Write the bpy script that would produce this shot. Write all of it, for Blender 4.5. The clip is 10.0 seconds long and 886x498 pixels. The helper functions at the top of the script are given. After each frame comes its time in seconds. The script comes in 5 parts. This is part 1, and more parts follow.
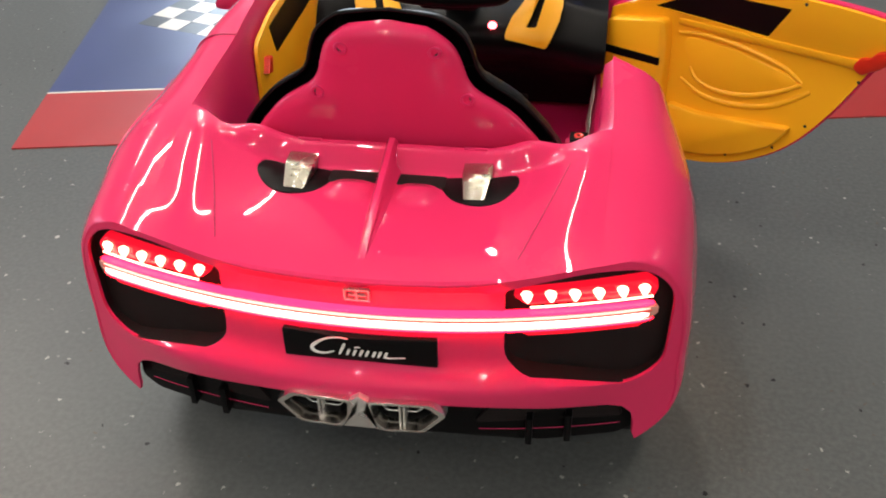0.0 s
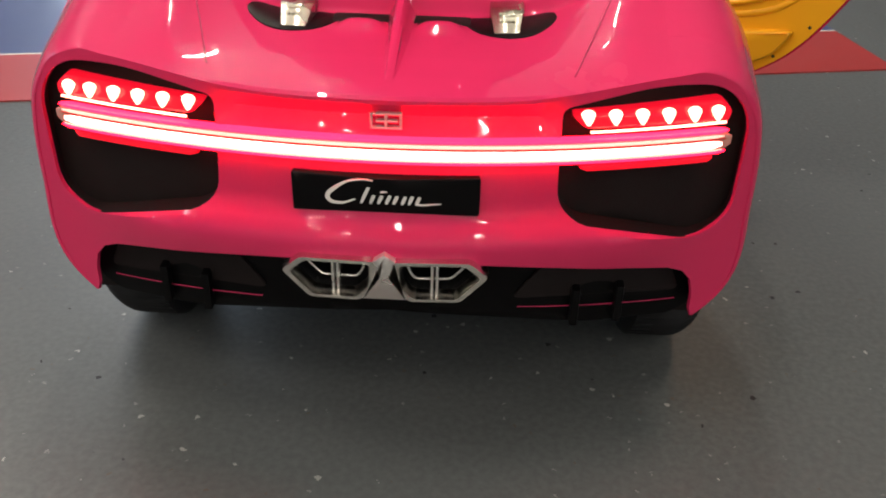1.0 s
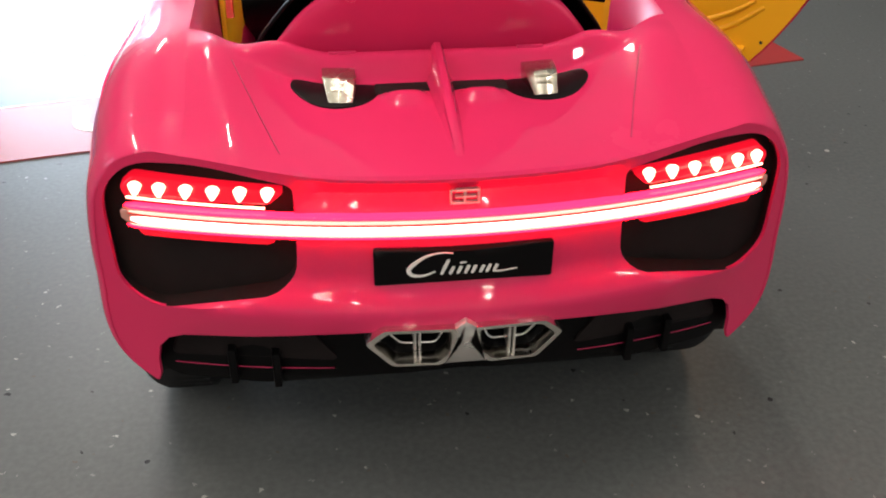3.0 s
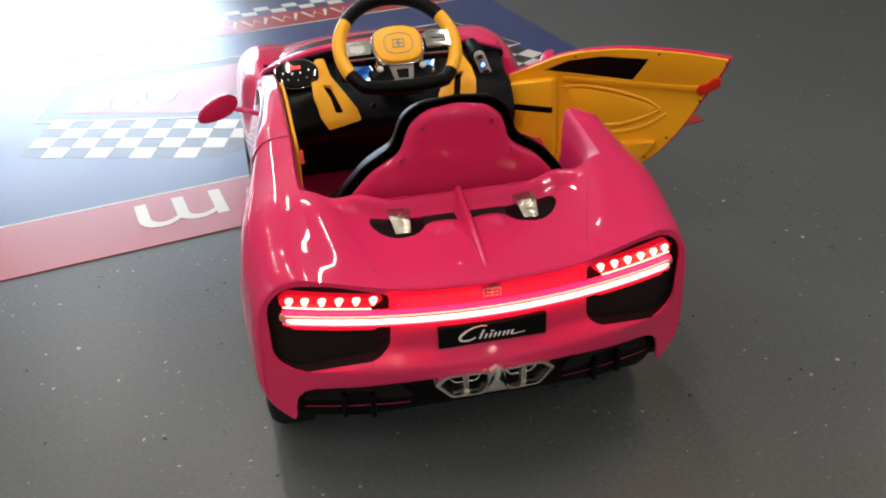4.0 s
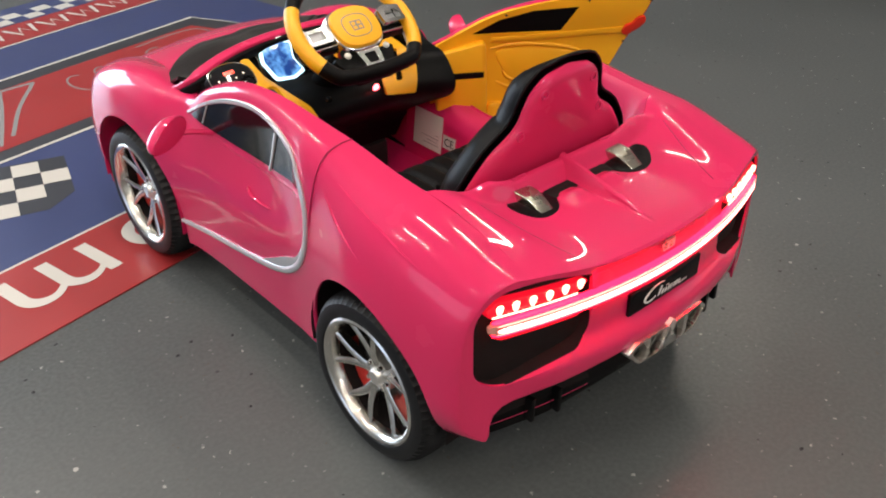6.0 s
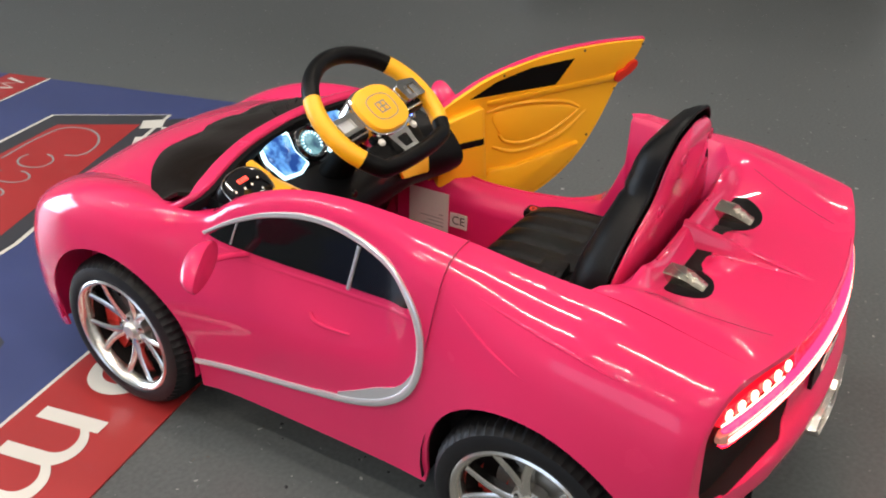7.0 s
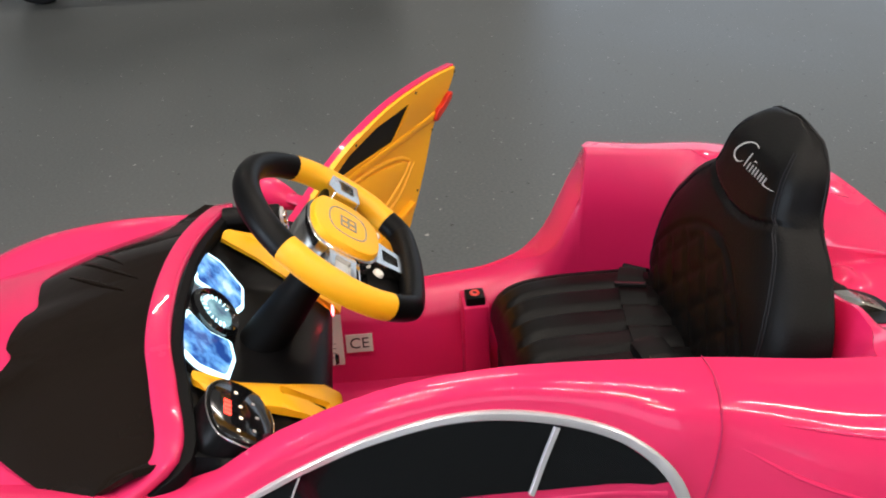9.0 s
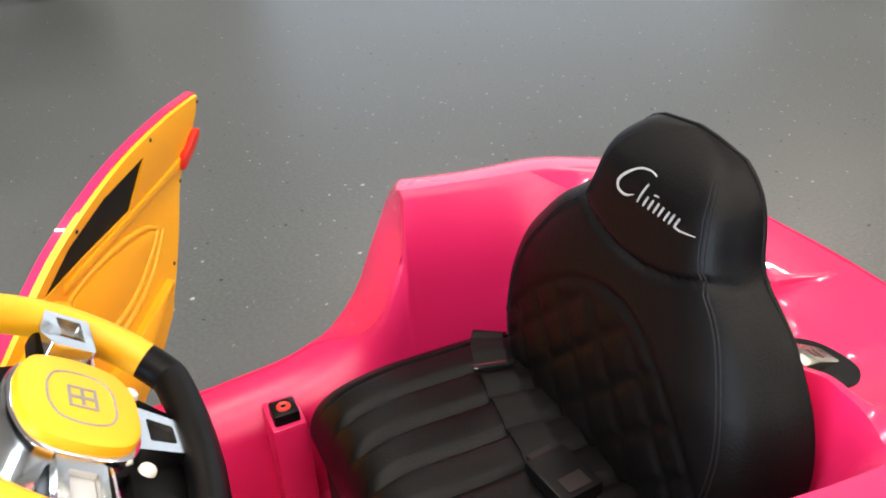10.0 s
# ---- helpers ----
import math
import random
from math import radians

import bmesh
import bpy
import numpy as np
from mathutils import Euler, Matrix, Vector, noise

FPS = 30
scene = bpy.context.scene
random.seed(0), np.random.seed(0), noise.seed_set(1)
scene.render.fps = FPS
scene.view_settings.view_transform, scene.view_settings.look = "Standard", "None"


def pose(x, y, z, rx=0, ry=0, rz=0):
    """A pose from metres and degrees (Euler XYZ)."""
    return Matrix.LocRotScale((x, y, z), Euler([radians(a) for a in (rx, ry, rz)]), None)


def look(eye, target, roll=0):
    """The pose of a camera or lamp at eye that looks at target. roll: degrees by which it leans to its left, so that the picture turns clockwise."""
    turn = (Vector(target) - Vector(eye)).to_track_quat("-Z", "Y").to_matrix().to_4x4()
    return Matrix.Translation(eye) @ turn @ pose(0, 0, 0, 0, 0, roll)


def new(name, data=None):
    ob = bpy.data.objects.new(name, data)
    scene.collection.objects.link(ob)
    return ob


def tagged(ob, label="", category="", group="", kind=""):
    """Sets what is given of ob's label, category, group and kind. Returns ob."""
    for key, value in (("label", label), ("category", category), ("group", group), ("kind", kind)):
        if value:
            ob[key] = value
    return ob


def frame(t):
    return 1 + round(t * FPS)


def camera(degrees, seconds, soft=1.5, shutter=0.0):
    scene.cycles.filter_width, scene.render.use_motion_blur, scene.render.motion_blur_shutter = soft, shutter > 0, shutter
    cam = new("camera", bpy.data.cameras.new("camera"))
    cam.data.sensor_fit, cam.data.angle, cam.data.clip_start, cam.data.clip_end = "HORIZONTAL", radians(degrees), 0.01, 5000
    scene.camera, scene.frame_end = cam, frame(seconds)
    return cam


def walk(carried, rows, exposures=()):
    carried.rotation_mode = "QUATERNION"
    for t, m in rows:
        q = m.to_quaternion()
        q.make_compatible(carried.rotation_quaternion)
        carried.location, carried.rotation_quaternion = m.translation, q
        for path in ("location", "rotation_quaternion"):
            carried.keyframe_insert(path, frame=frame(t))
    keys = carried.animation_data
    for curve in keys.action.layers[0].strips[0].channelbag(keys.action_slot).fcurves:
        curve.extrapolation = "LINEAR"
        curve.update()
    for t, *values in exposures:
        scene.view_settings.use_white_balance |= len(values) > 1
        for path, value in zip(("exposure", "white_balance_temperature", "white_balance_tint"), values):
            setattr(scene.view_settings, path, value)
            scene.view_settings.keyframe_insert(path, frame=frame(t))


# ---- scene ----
cam = camera(51.9, 10.0, soft=1.9)
PATH = [
    (0, (0.2, -0.696, 0.962), (-0.051, 0.901, -0.216), -0.9),
    (0.5, (0.156, -0.766, 0.812), (-0.034, 0.886, -0.298), 0.3),
    (1, (0.07, -0.707, 0.693), (0.026, 0.994, -0.357), 1.7),
    (1.5, (0.009, -0.611, 0.645), (0.122, 1.098, -0.388), 1.4),
    (2, (-0.023, -0.563, 0.626), (0.184, 1.137, -0.407), 1.4),
    (2.5, (-0.058, -0.58, 0.667), (0.16, 1.111, -0.378), 0.4),
    (3, (-0.112, -0.691, 0.769), (0.112, 0.984, -0.3), 0.6),
    (3.2, (-0.131, -0.77, 0.846), (0.104, 0.904, -0.224), 0.3),
    (4.3, (-0.419, -1.081, 1.161), (0.059, 0.557, 0.118), -1.9),
    (4.5, (-0.519, -1.068, 1.156), (0.086, 0.521, 0.103), -1.2),
    (5, (-0.736, -0.993, 1.177), (0.072, 0.499, 0.118), -0.1),
    (5.2, (-0.798, -0.93, 1.157), (0.045, 0.54, 0.095), -0.4),
    (6.3, (-1.023, -0.44, 1.057), (0.21, 0.7, -0.029), 0.1),
    (6.5, (-1.063, -0.334, 1.052), (0.233, 0.74, -0.029), -0.2),
    (7, (-1.104, -0.112, 1.043), (0.346, 0.838, 0.044), -1.4),
    (7.5, (-1.05, 0.136, 1.0), (0.513, 0.856, -0.02), -0.1),
    (8, (-0.988, 0.375, 0.993), (0.659, 0.822, -0.05), 0.7),
    (8.5, (-0.979, 0.594, 0.997), (0.743, 0.701, -0.015), 0.1),
    (9, (-0.897, 0.696, 0.973), (0.845, 0.543, 0.003), -2.5),
    (9.5, (-0.689, 0.711, 0.93), (0.979, 0.269, -0.081), -2.2),
    (10, (-0.544, 0.674, 0.904), (1.045, 0.021, -0.12), -3.6),
]
EXPOSURES = [(0, 0.62), (0.5, 0.30), (1.2, 0.45), (3, 0.46), (4.5, -0.08), (5.2, 0.0), (6.5, 0.58), (8.5, 0.62), (9.2, 0.74), (10, 1.22)]
walk(cam, [(t, look(eye, target, roll)) for t, eye, target, roll in PATH], EXPOSURES)

# ---- light: daylight from a glazed shopfront ahead, tube lamps under the ceiling ----
world = bpy.data.worlds.new("world")
scene.world = world
world.use_nodes = True
world.node_tree.nodes["Background"].inputs[0].default_value = (0.75, 0.85, 1.0, 1)
world.node_tree.nodes["Background"].inputs[1].default_value = 0.5


def area(name, size_x, size_y, watts, colour, m):
    data = bpy.data.lights.new(name, "AREA")
    data.shape, data.size, data.size_y = "RECTANGLE", size_x, size_y
    data.energy, data.color = watts, colour
    ob = new(name, data)
    ob.matrix_world = m
    return ob


# Blue fill through an assumed east window, added to brighten the floor.
area("east_fill", 5.0, 2.0, 7, (0.72, 0.86, 1.0), look((6.9, -3.6, 1.5), (0, -1.8, 0.6)))
area("daylight", 2.8, 2.4, 205, (0.69, 0.83, 1.0), look((-1.85, 7.3, 1.35), (-1.7, 0, 0.6)))
area("west_daylight", 4.4, 1.9, 24, (0.54, 0.70, 1.0), look((-7.3, 1.0, 1.55), (0, 0.8, 0.6)))

# ---- materials ----


def material(name, colour, rough=0.5, metal=0.0, coat=0.0, spec=0.5, vary=0.0, scale=20.0, bump=0.0, bump_scale=300.0, rough_vary=0.0, emit=None, strength=0.0):
    """A principled material with two scales of variation in colour, roughness and relief."""
    mat = bpy.data.materials.new(name)
    mat.use_nodes = True
    nt = mat.node_tree
    b = nt.nodes["Principled BSDF"]
    b.inputs["Base Color"].default_value = (*colour, 1)
    b.inputs["Roughness"].default_value = rough
    b.inputs["Metallic"].default_value = metal
    b.inputs["Coat Weight"].default_value = coat
    b.inputs["Coat Roughness"].default_value = 0.022
    b.inputs["Specular IOR Level"].default_value = spec
    if emit:
        b.inputs["Emission Color"].default_value = (*emit, 1)
        b.inputs["Emission Strength"].default_value = strength
    if vary or bump or rough_vary:
        tc = nt.nodes.new("ShaderNodeTexCoord")
        big = nt.nodes.new("ShaderNodeTexNoise")
        big.inputs["Scale"].default_value, big.inputs["Detail"].default_value = scale, 5
        fine = nt.nodes.new("ShaderNodeTexNoise")
        fine.inputs["Scale"].default_value, fine.inputs["Detail"].default_value = bump_scale, 3
        nt.links.new(tc.outputs["Object"], big.inputs["Vector"])
        nt.links.new(tc.outputs["Object"], fine.inputs["Vector"])
        if vary:
            mix = nt.nodes.new("ShaderNodeMix")
            mix.data_type = "RGBA"
            mix.inputs["A"].default_value = (*[c * (1 - vary) for c in colour], 1)
            mix.inputs["B"].default_value = (*[min(1, c * (1 + vary)) for c in colour], 1)
            nt.links.new(big.outputs["Fac"], mix.inputs["Factor"])
            nt.links.new(mix.outputs["Result"], b.inputs["Base Color"])
        if rough_vary:
            mr = nt.nodes.new("ShaderNodeMapRange")
            mr.inputs["To Min"].default_value = max(0.02, rough - rough_vary)
            mr.inputs["To Max"].default_value = rough + rough_vary
            nt.links.new(big.outputs["Fac"], mr.inputs["Value"])
            nt.links.new(mr.outputs["Result"], b.inputs["Roughness"])
        if bump:
            bp = nt.nodes.new("ShaderNodeBump")
            bp.inputs["Strength"].default_value, bp.inputs["Distance"].default_value = bump, 0.001
            nt.links.new(fine.outputs["Fac"], bp.inputs["Height"])
            nt.links.new(bp.outputs["Normal"], b.inputs["Normal"])
    return mat


PINK = material("pink_paint", (0.68, 0.026, 0.115), 0.26, coat=0.8, spec=0.06, vary=0.05, scale=6, bump=0.06, bump_scale=14, rough_vary=0.05)
PINK_MATT = material("pink_plastic", (0.62, 0.014, 0.105), 0.36, vary=0.06, scale=8, bump=0.05, bump_scale=400)
YELLOW = material("yellow_plastic", (0.97, 0.45, 0.010), 0.42, vary=0.06, scale=10, bump=0.05, bump_scale=500)
BLACK = material("black_plastic", (0.0032, 0.0032, 0.0036), 0.38, spec=0.11, vary=0.3, scale=15, bump=0.05, bump_scale=600)
BLACK_GLOSS = material("black_gloss", (0.006, 0.006, 0.007), 0.10, coat=0.5, vary=0.2, scale=6, rough_vary=0.04)
# Base browned: the warm ceiling's reflection is put into the colour.
SCREEN = material("black_windscreen", (0.009, 0.006, 0.0045), 0.11, spec=0.18, vary=0.2, scale=6, bump=0.9, bump_scale=16, rough_vary=0.04)
BLACK_MATT = material("black_rough_plastic", (0.015, 0.0115, 0.0115), 0.62, spec=0.12, vary=0.3, scale=30, bump=0.3, bump_scale=700)
WINDOW = material("dark_window", (0.004, 0.005, 0.006), 0.12, spec=0.28, vary=0.2, scale=5, rough_vary=0.05)
TYRE = material("tyre_plastic", (0.008, 0.008, 0.009), 0.46, spec=0.32, vary=0.35, scale=30, bump=0.2, bump_scale=500)
SPOKE = material("silver_spoke", (0.74, 0.71, 0.66), 0.20, metal=1.0, vary=0.08, scale=14, rough_vary=0.06)
SILVER = material("silver_paint", (0.78, 0.76, 0.72), 0.28, metal=0.85, vary=0.08, scale=12, bump=0.04, bump_scale=500, rough_vary=0.08)
TRIM_METAL = material("trim_metal", (0.66, 0.65, 0.62), 0.20, metal=1.0, vary=0.1, scale=30, rough_vary=0.06)
CHROME = material("chrome", (0.78, 0.76, 0.73), 0.14, metal=1.0, vary=0.08, scale=20, rough_vary=0.06)
BAR_METAL = material("dull_metal", (0.50, 0.47, 0.40), 0.26, metal=1.0, vary=0.1, scale=30, rough_vary=0.06)
SILVER_THREAD = material("silver_thread", (0.36, 0.36, 0.36), 0.5, vary=0.1, scale=80)
GREY = material("grey_plastic", (0.55, 0.56, 0.58), 0.35, metal=0.2, vary=0.05, scale=10)
LEATHER = material("black_leather", (0.0024, 0.0023, 0.0025), 0.42, spec=0.14, vary=0.3, scale=14, bump=0.35, bump_scale=420, rough_vary=0.08)
FABRIC = material("black_webbing", (0.0035, 0.0035, 0.0038), 0.7, spec=0.2, vary=0.3, scale=40, bump=0.5, bump_scale=900)
THREAD = material("black_thread", (0.0055, 0.006, 0.009), 0.6, spec=0.3)
WHITE = material("white_print", (0.78, 0.77, 0.74), 0.5, vary=0.04, scale=30)
LABEL = material("white_label", (0.72, 0.70, 0.66), 0.45, vary=0.05, scale=25)
SEAM = material("panel_gap", (0.42, 0.010, 0.075), 0.6)
INK = material("black_ink", (0.02, 0.02, 0.02), 0.5)
RED = material("red_plastic", (0.75, 0.03, 0.012), 0.35, vary=0.05, scale=20)
CALIPER = material("red_caliper", (0.70, 0.04, 0.03), 0.35, vary=0.06, scale=30)
LED_LENS = material("red_lens", (0.6, 0.01, 0.02), 0.15, emit=(1.0, 0.006, 0.03), strength=0.5)
LED_DOT = material("led_dot", (1, 0.8, 0.7), 0.3, emit=(1.0, 0.26, 0.17), strength=5.5)
LED_BAR = material("led_bar", (1, 0.9, 0.85), 0.3, emit=(1.0, 0.15, 0.13), strength=16)
LED_LINE = material("led_line", (0.9, 0.6, 0.5), 0.3, emit=(1.0, 0.42, 0.32), strength=1.1)
# Overdriven red for strips that throw a halo onto the fascia.
BAR_HALO = material("red_bar_halo", (0.7, 0.02, 0.05), 0.25, emit=(1.0, 0.004, 0.018), strength=11)
LED_EDGE = material("led_bar_edge", (0.30, 0.13, 0.10), 0.2, emit=(1.0, 0.40, 0.30), strength=0.16)
WHITE_LIT = material("lit_white_dial", (0.6, 0.7, 0.8), 0.2, emit=(0.55, 0.88, 1.0), strength=1.6)
RED_LIT = material("lit_red", (0.8, 0.05, 0.05), 0.3, emit=(1.0, 0.05, 0.03), strength=2)
RED_LAMP = material("lit_red_lamp", (1, 0.2, 0.2), 0.3, emit=(1.0, 0.08, 0.10), strength=9)
DIM_LIT = material("lit_warm_mark", (0.8, 0.7, 0.6), 0.3, emit=(1.0, 0.8, 0.6), strength=0.7)
BLUE_LAMP = material("lit_blue_button", (0.2, 0.3, 1.0), 0.3, emit=(0.12, 0.25, 1.0), strength=4)
DISC = material("brake_disc_metal", (0.36, 0.36, 0.35), 0.4, metal=0.5, vary=0.15, scale=40)
DARK_TRIM = material("dark_trim", (0.003, 0.003, 0.0035), 0.6, spec=0.1, vary=0.3, scale=20)
TRIM_SILVER = material("silver_trim", (0.72, 0.72, 0.75), 0.22, metal=0.6, vary=0.05, scale=15)
WALL = material("wall_paint", (0.66, 0.65, 0.63), 0.8, vary=0.05, scale=2, bump=0.1, bump_scale=80)
CEILING = material("ceiling_paint", (0.6, 0.58, 0.54), 0.85, vary=0.04, scale=2)
MAT_RED = material("mat_red", (0.34, 0.024, 0.024), 0.32, spec=0.8, vary=0.12, scale=7, bump=0.15, bump_scale=350, rough_vary=0.08)
MAT_BLUE = material("mat_blue", (0.040, 0.055, 0.16), 0.32, spec=0.8, vary=0.15, scale=6, bump=0.15, bump_scale=350, rough_vary=0.08)
MAT_BLACK = material("mat_black", (0.035, 0.037, 0.045), 0.34, spec=0.8, vary=0.2, scale=8, bump=0.15, bump_scale=350)
MAT_WHITE = material("mat_white", (0.62, 0.60, 0.55), 0.34, spec=0.8, vary=0.08, scale=10, bump=0.15, bump_scale=350)
MAT_GREY = material("mat_grey", (0.24, 0.24, 0.24), 0.45, vary=0.12, scale=10)


def floor_material():
    """Dark grey sheet floor with scattered light and dark flecks and scuffs."""
    mat = material("floor_vinyl", (0.10, 0.105, 0.105), 0.30, spec=0.36)
    nt = mat.node_tree
    b = nt.nodes["Principled BSDF"]
    tc = nt.nodes.new("ShaderNodeTexCoord")

    def noise_tex(scale, detail=4):
        n = nt.nodes.new("ShaderNodeTexNoise")
        n.inputs["Scale"].default_value, n.inputs["Detail"].default_value = scale, detail
        nt.links.new(tc.outputs["Object"], n.inputs["Vector"])
        return n

    def ramp(src, a, c):
        r = nt.nodes.new("ShaderNodeMapRange")
        r.inputs["From Min"].default_value, r.inputs["From Max"].default_value = a, c
        nt.links.new(src, r.inputs["Value"])
        return r.outputs["Result"]

    def mix(fac, a, c):
        m = nt.nodes.new("ShaderNodeMix")
        m.data_type = "RGBA"
        nt.links.new(fac, m.inputs["Factor"])
        for sock, v in (("A", a), ("B", c)):
            if isinstance(v, tuple):
                m.inputs[sock].default_value = (*v, 1)
            else:
                nt.links.new(v, m.inputs[sock])
        return m.outputs["Result"]

    cloud = noise_tex(1.6, 6)
    fine = noise_tex(120, 3)
    col = mix(ramp(cloud.outputs["Fac"], 0.3, 0.7), (0.073, 0.080, 0.081), (0.096, 0.103, 0.104))
    col = mix(ramp(fine.outputs["Fac"], 0.35, 0.75), col, (0.112, 0.119, 0.119))
    for seed, scale, size, rare, tint in ((0.0, 34, 0.10, 0.68, (0.32, 0.32, 0.30)), (7.3, 26, 0.090, 0.62, (0.008, 0.008, 0.010)), (3.1, 60, 0.13, 0.80, (0.20, 0.20, 0.20)), (5.7, 11, 0.050, 0.80, (0.40, 0.39, 0.37)), (9.4, 48, 0.11, 0.80, (0.10, 0.085, 0.07))):
        mp = nt.nodes.new("ShaderNodeMapping")
        mp.inputs["Location"].default_value = (seed, seed * 1.7, 0)
        nt.links.new(tc.outputs["Object"], mp.inputs["Vector"])
        warp = nt.nodes.new("ShaderNodeTexNoise")
        warp.inputs["Scale"].default_value = scale * 3
        nt.links.new(mp.outputs["Vector"], warp.inputs["Vector"])
        add = nt.nodes.new("ShaderNodeMixRGB")
        add.blend_type, add.inputs["Fac"].default_value = "ADD", 0.012
        nt.links.new(mp.outputs["Vector"], add.inputs["Color1"])
        nt.links.new(warp.outputs["Color"], add.inputs["Color2"])
        v = nt.nodes.new("ShaderNodeTexVoronoi")
        v.inputs["Scale"].default_value = scale
        nt.links.new(add.outputs["Color"], v.inputs["Vector"])
        sep = nt.nodes.new("ShaderNodeSeparateColor")
        nt.links.new(v.outputs["Color"], sep.inputs["Color"])
        few = nt.nodes.new("ShaderNodeMath")
        few.operation, few.inputs[1].default_value = "GREATER_THAN", rare
        nt.links.new(sep.outputs["Red"], few.inputs[0])
        dot = nt.nodes.new("ShaderNodeMath")
        dot.operation, dot.inputs[1].default_value = "LESS_THAN", size
        nt.links.new(v.outputs["Distance"], dot.inputs[0])
        both = nt.nodes.new("ShaderNodeMath")
        both.operation = "MULTIPLY"
        nt.links.new(few.outputs["Value"], both.inputs[0])
        nt.links.new(dot.outputs["Value"], both.inputs[1])
        col = mix(both.outputs["Value"], col, tint)
    nt.links.new(col, b.inputs["Base Color"])
    r = nt.nodes.new("ShaderNodeMapRange")
    r.inputs["To Min"].default_value, r.inputs["To Max"].default_value = 0.24, 0.40
    nt.links.new(cloud.outputs["Fac"], r.inputs["Value"])
    nt.links.new(r.outputs["Result"], b.inputs["Roughness"])
    bp = nt.nodes.new("ShaderNodeBump")
    bp.inputs["Strength"].default_value, bp.inputs["Distance"].default_value = 0.10, 0.001
    nt.links.new(fine.outputs["Fac"], bp.inputs["Height"])
    nt.links.new(bp.outputs["Normal"], b.inputs["Normal"])
    return mat


def dial_material(name, base, glow, strength):
    """A lit dial behind clear plastic: bright streaks and dark patches."""
    mat = material(name, base, 0.12)
    nt = mat.node_tree
    b = nt.nodes["Principled BSDF"]
    tc = nt.nodes.new("ShaderNodeTexCoord")
    n = nt.nodes.new("ShaderNodeTexNoise")
    n.inputs["Scale"].default_value, n.inputs["Detail"].default_value = 38, 4
    r = nt.nodes.new("ShaderNodeValToRGB")
    r.color_ramp.elements[0].position, r.color_ramp.elements[0].color = 0.36, (glow[0] * 0.05, glow[1] * 0.10, glow[2] * 0.25, 1)
    r.color_ramp.elements[1].position, r.color_ramp.elements[1].color = 0.66, (0.55, 0.8, 1.0, 1)
    mid = r.color_ramp.elements.new(0.52)
    mid.color = (*glow, 1)
    nt.links.new(tc.outputs["Object"], n.inputs["Vector"])
    nt.links.new(n.outputs["Fac"], r.inputs["Fac"])
    nt.links.new(r.outputs["Color"], b.inputs["Emission Color"])
    b.inputs["Emission Strength"].default_value = strength
    return mat


BLUE_DIAL = dial_material("lit_blue_panel", (0.02, 0.05, 0.15), (0.14, 0.40, 0.85), 0.85)
CYAN_DIAL = dial_material("lit_cyan_panel", (0.05, 0.10, 0.12), (0.25, 0.55, 0.60), 0.5)
FLOOR = floor_material()
# ---- building helpers ----
from mathutils import geometry


def mesh_object(name, bm, mat, parent=None, label="", smooth=True, angle=40):
    me = bpy.data.meshes.new(name)
    bm.to_mesh(me)
    bm.free()
    me.materials.append(mat)
    if smooth:
        me.shade_smooth()
        me.set_sharp_from_angle(angle=radians(angle))
    ob = new(name, me)
    ob.parent = parent
    if label:
        ob["label"] = label
    return ob


def part(name, bm, mat, parent, label="", smooth=True, angle=40):
    return mesh_object(name, bm, mat, parent, label, smooth, angle)


def thing(name, label, category, group="", kind=""):
    return tagged(new(name), label, category, group, kind)


def hermite(ts, rows, t):
    """A smooth curve through rows (arrays) at the ascending places ts."""
    n = len(ts)
    i = max(0, min(n - 2, int(np.searchsorted(ts, t)) - 1))
    h = ts[i + 1] - ts[i]
    a, b = rows[i], rows[i + 1]
    d = (b - a) / h
    da = d if i == 0 else (b - rows[i - 1]) / (ts[i + 1] - ts[i - 1])
    db = d if i == n - 2 else (rows[i + 2] - a) / (ts[i + 2] - ts[i])
    u = min(1.0, max(0.0, (t - ts[i]) / h))
    return a * (1 + 2 * u) * (1 - u) ** 2 + b * u * u * (3 - 2 * u) + h * (da * u * (1 - u) ** 2 - db * u * u * (1 - u))


def smooth_line(points, count):
    """count points along a smooth curve through the given ones, evenly by length."""
    p = np.array(points, float)
    ts = np.r_[0, np.cumsum(np.linalg.norm(np.diff(p, axis=0), axis=1))]
    fine = np.array([hermite(ts, p, t) for t in np.linspace(0, ts[-1], count * 4)])
    s = np.r_[0, np.cumsum(np.linalg.norm(np.diff(fine, axis=0), axis=1))]
    return np.stack([np.interp(np.linspace(0, s[-1], count), s, fine[:, k]) for k in range(p.shape[1])], 1)


def closed_line(points, count):
    """A smooth closed outline through the given points."""
    p = np.array(points, float)
    n, out = len(p), []
    for k in range(count):
        t = k * n / count
        i, u = int(t), t - int(t)
        a, b, c, d = p[(i - 1) % n], p[i % n], p[(i + 1) % n], p[(i + 2) % n]
        out.append(tuple(0.5 * (2 * b + (c - a) * u + (2 * a - 5 * b + 4 * c - d) * u * u + (3 * b - a - 3 * c + d) * u**3)))
    return out


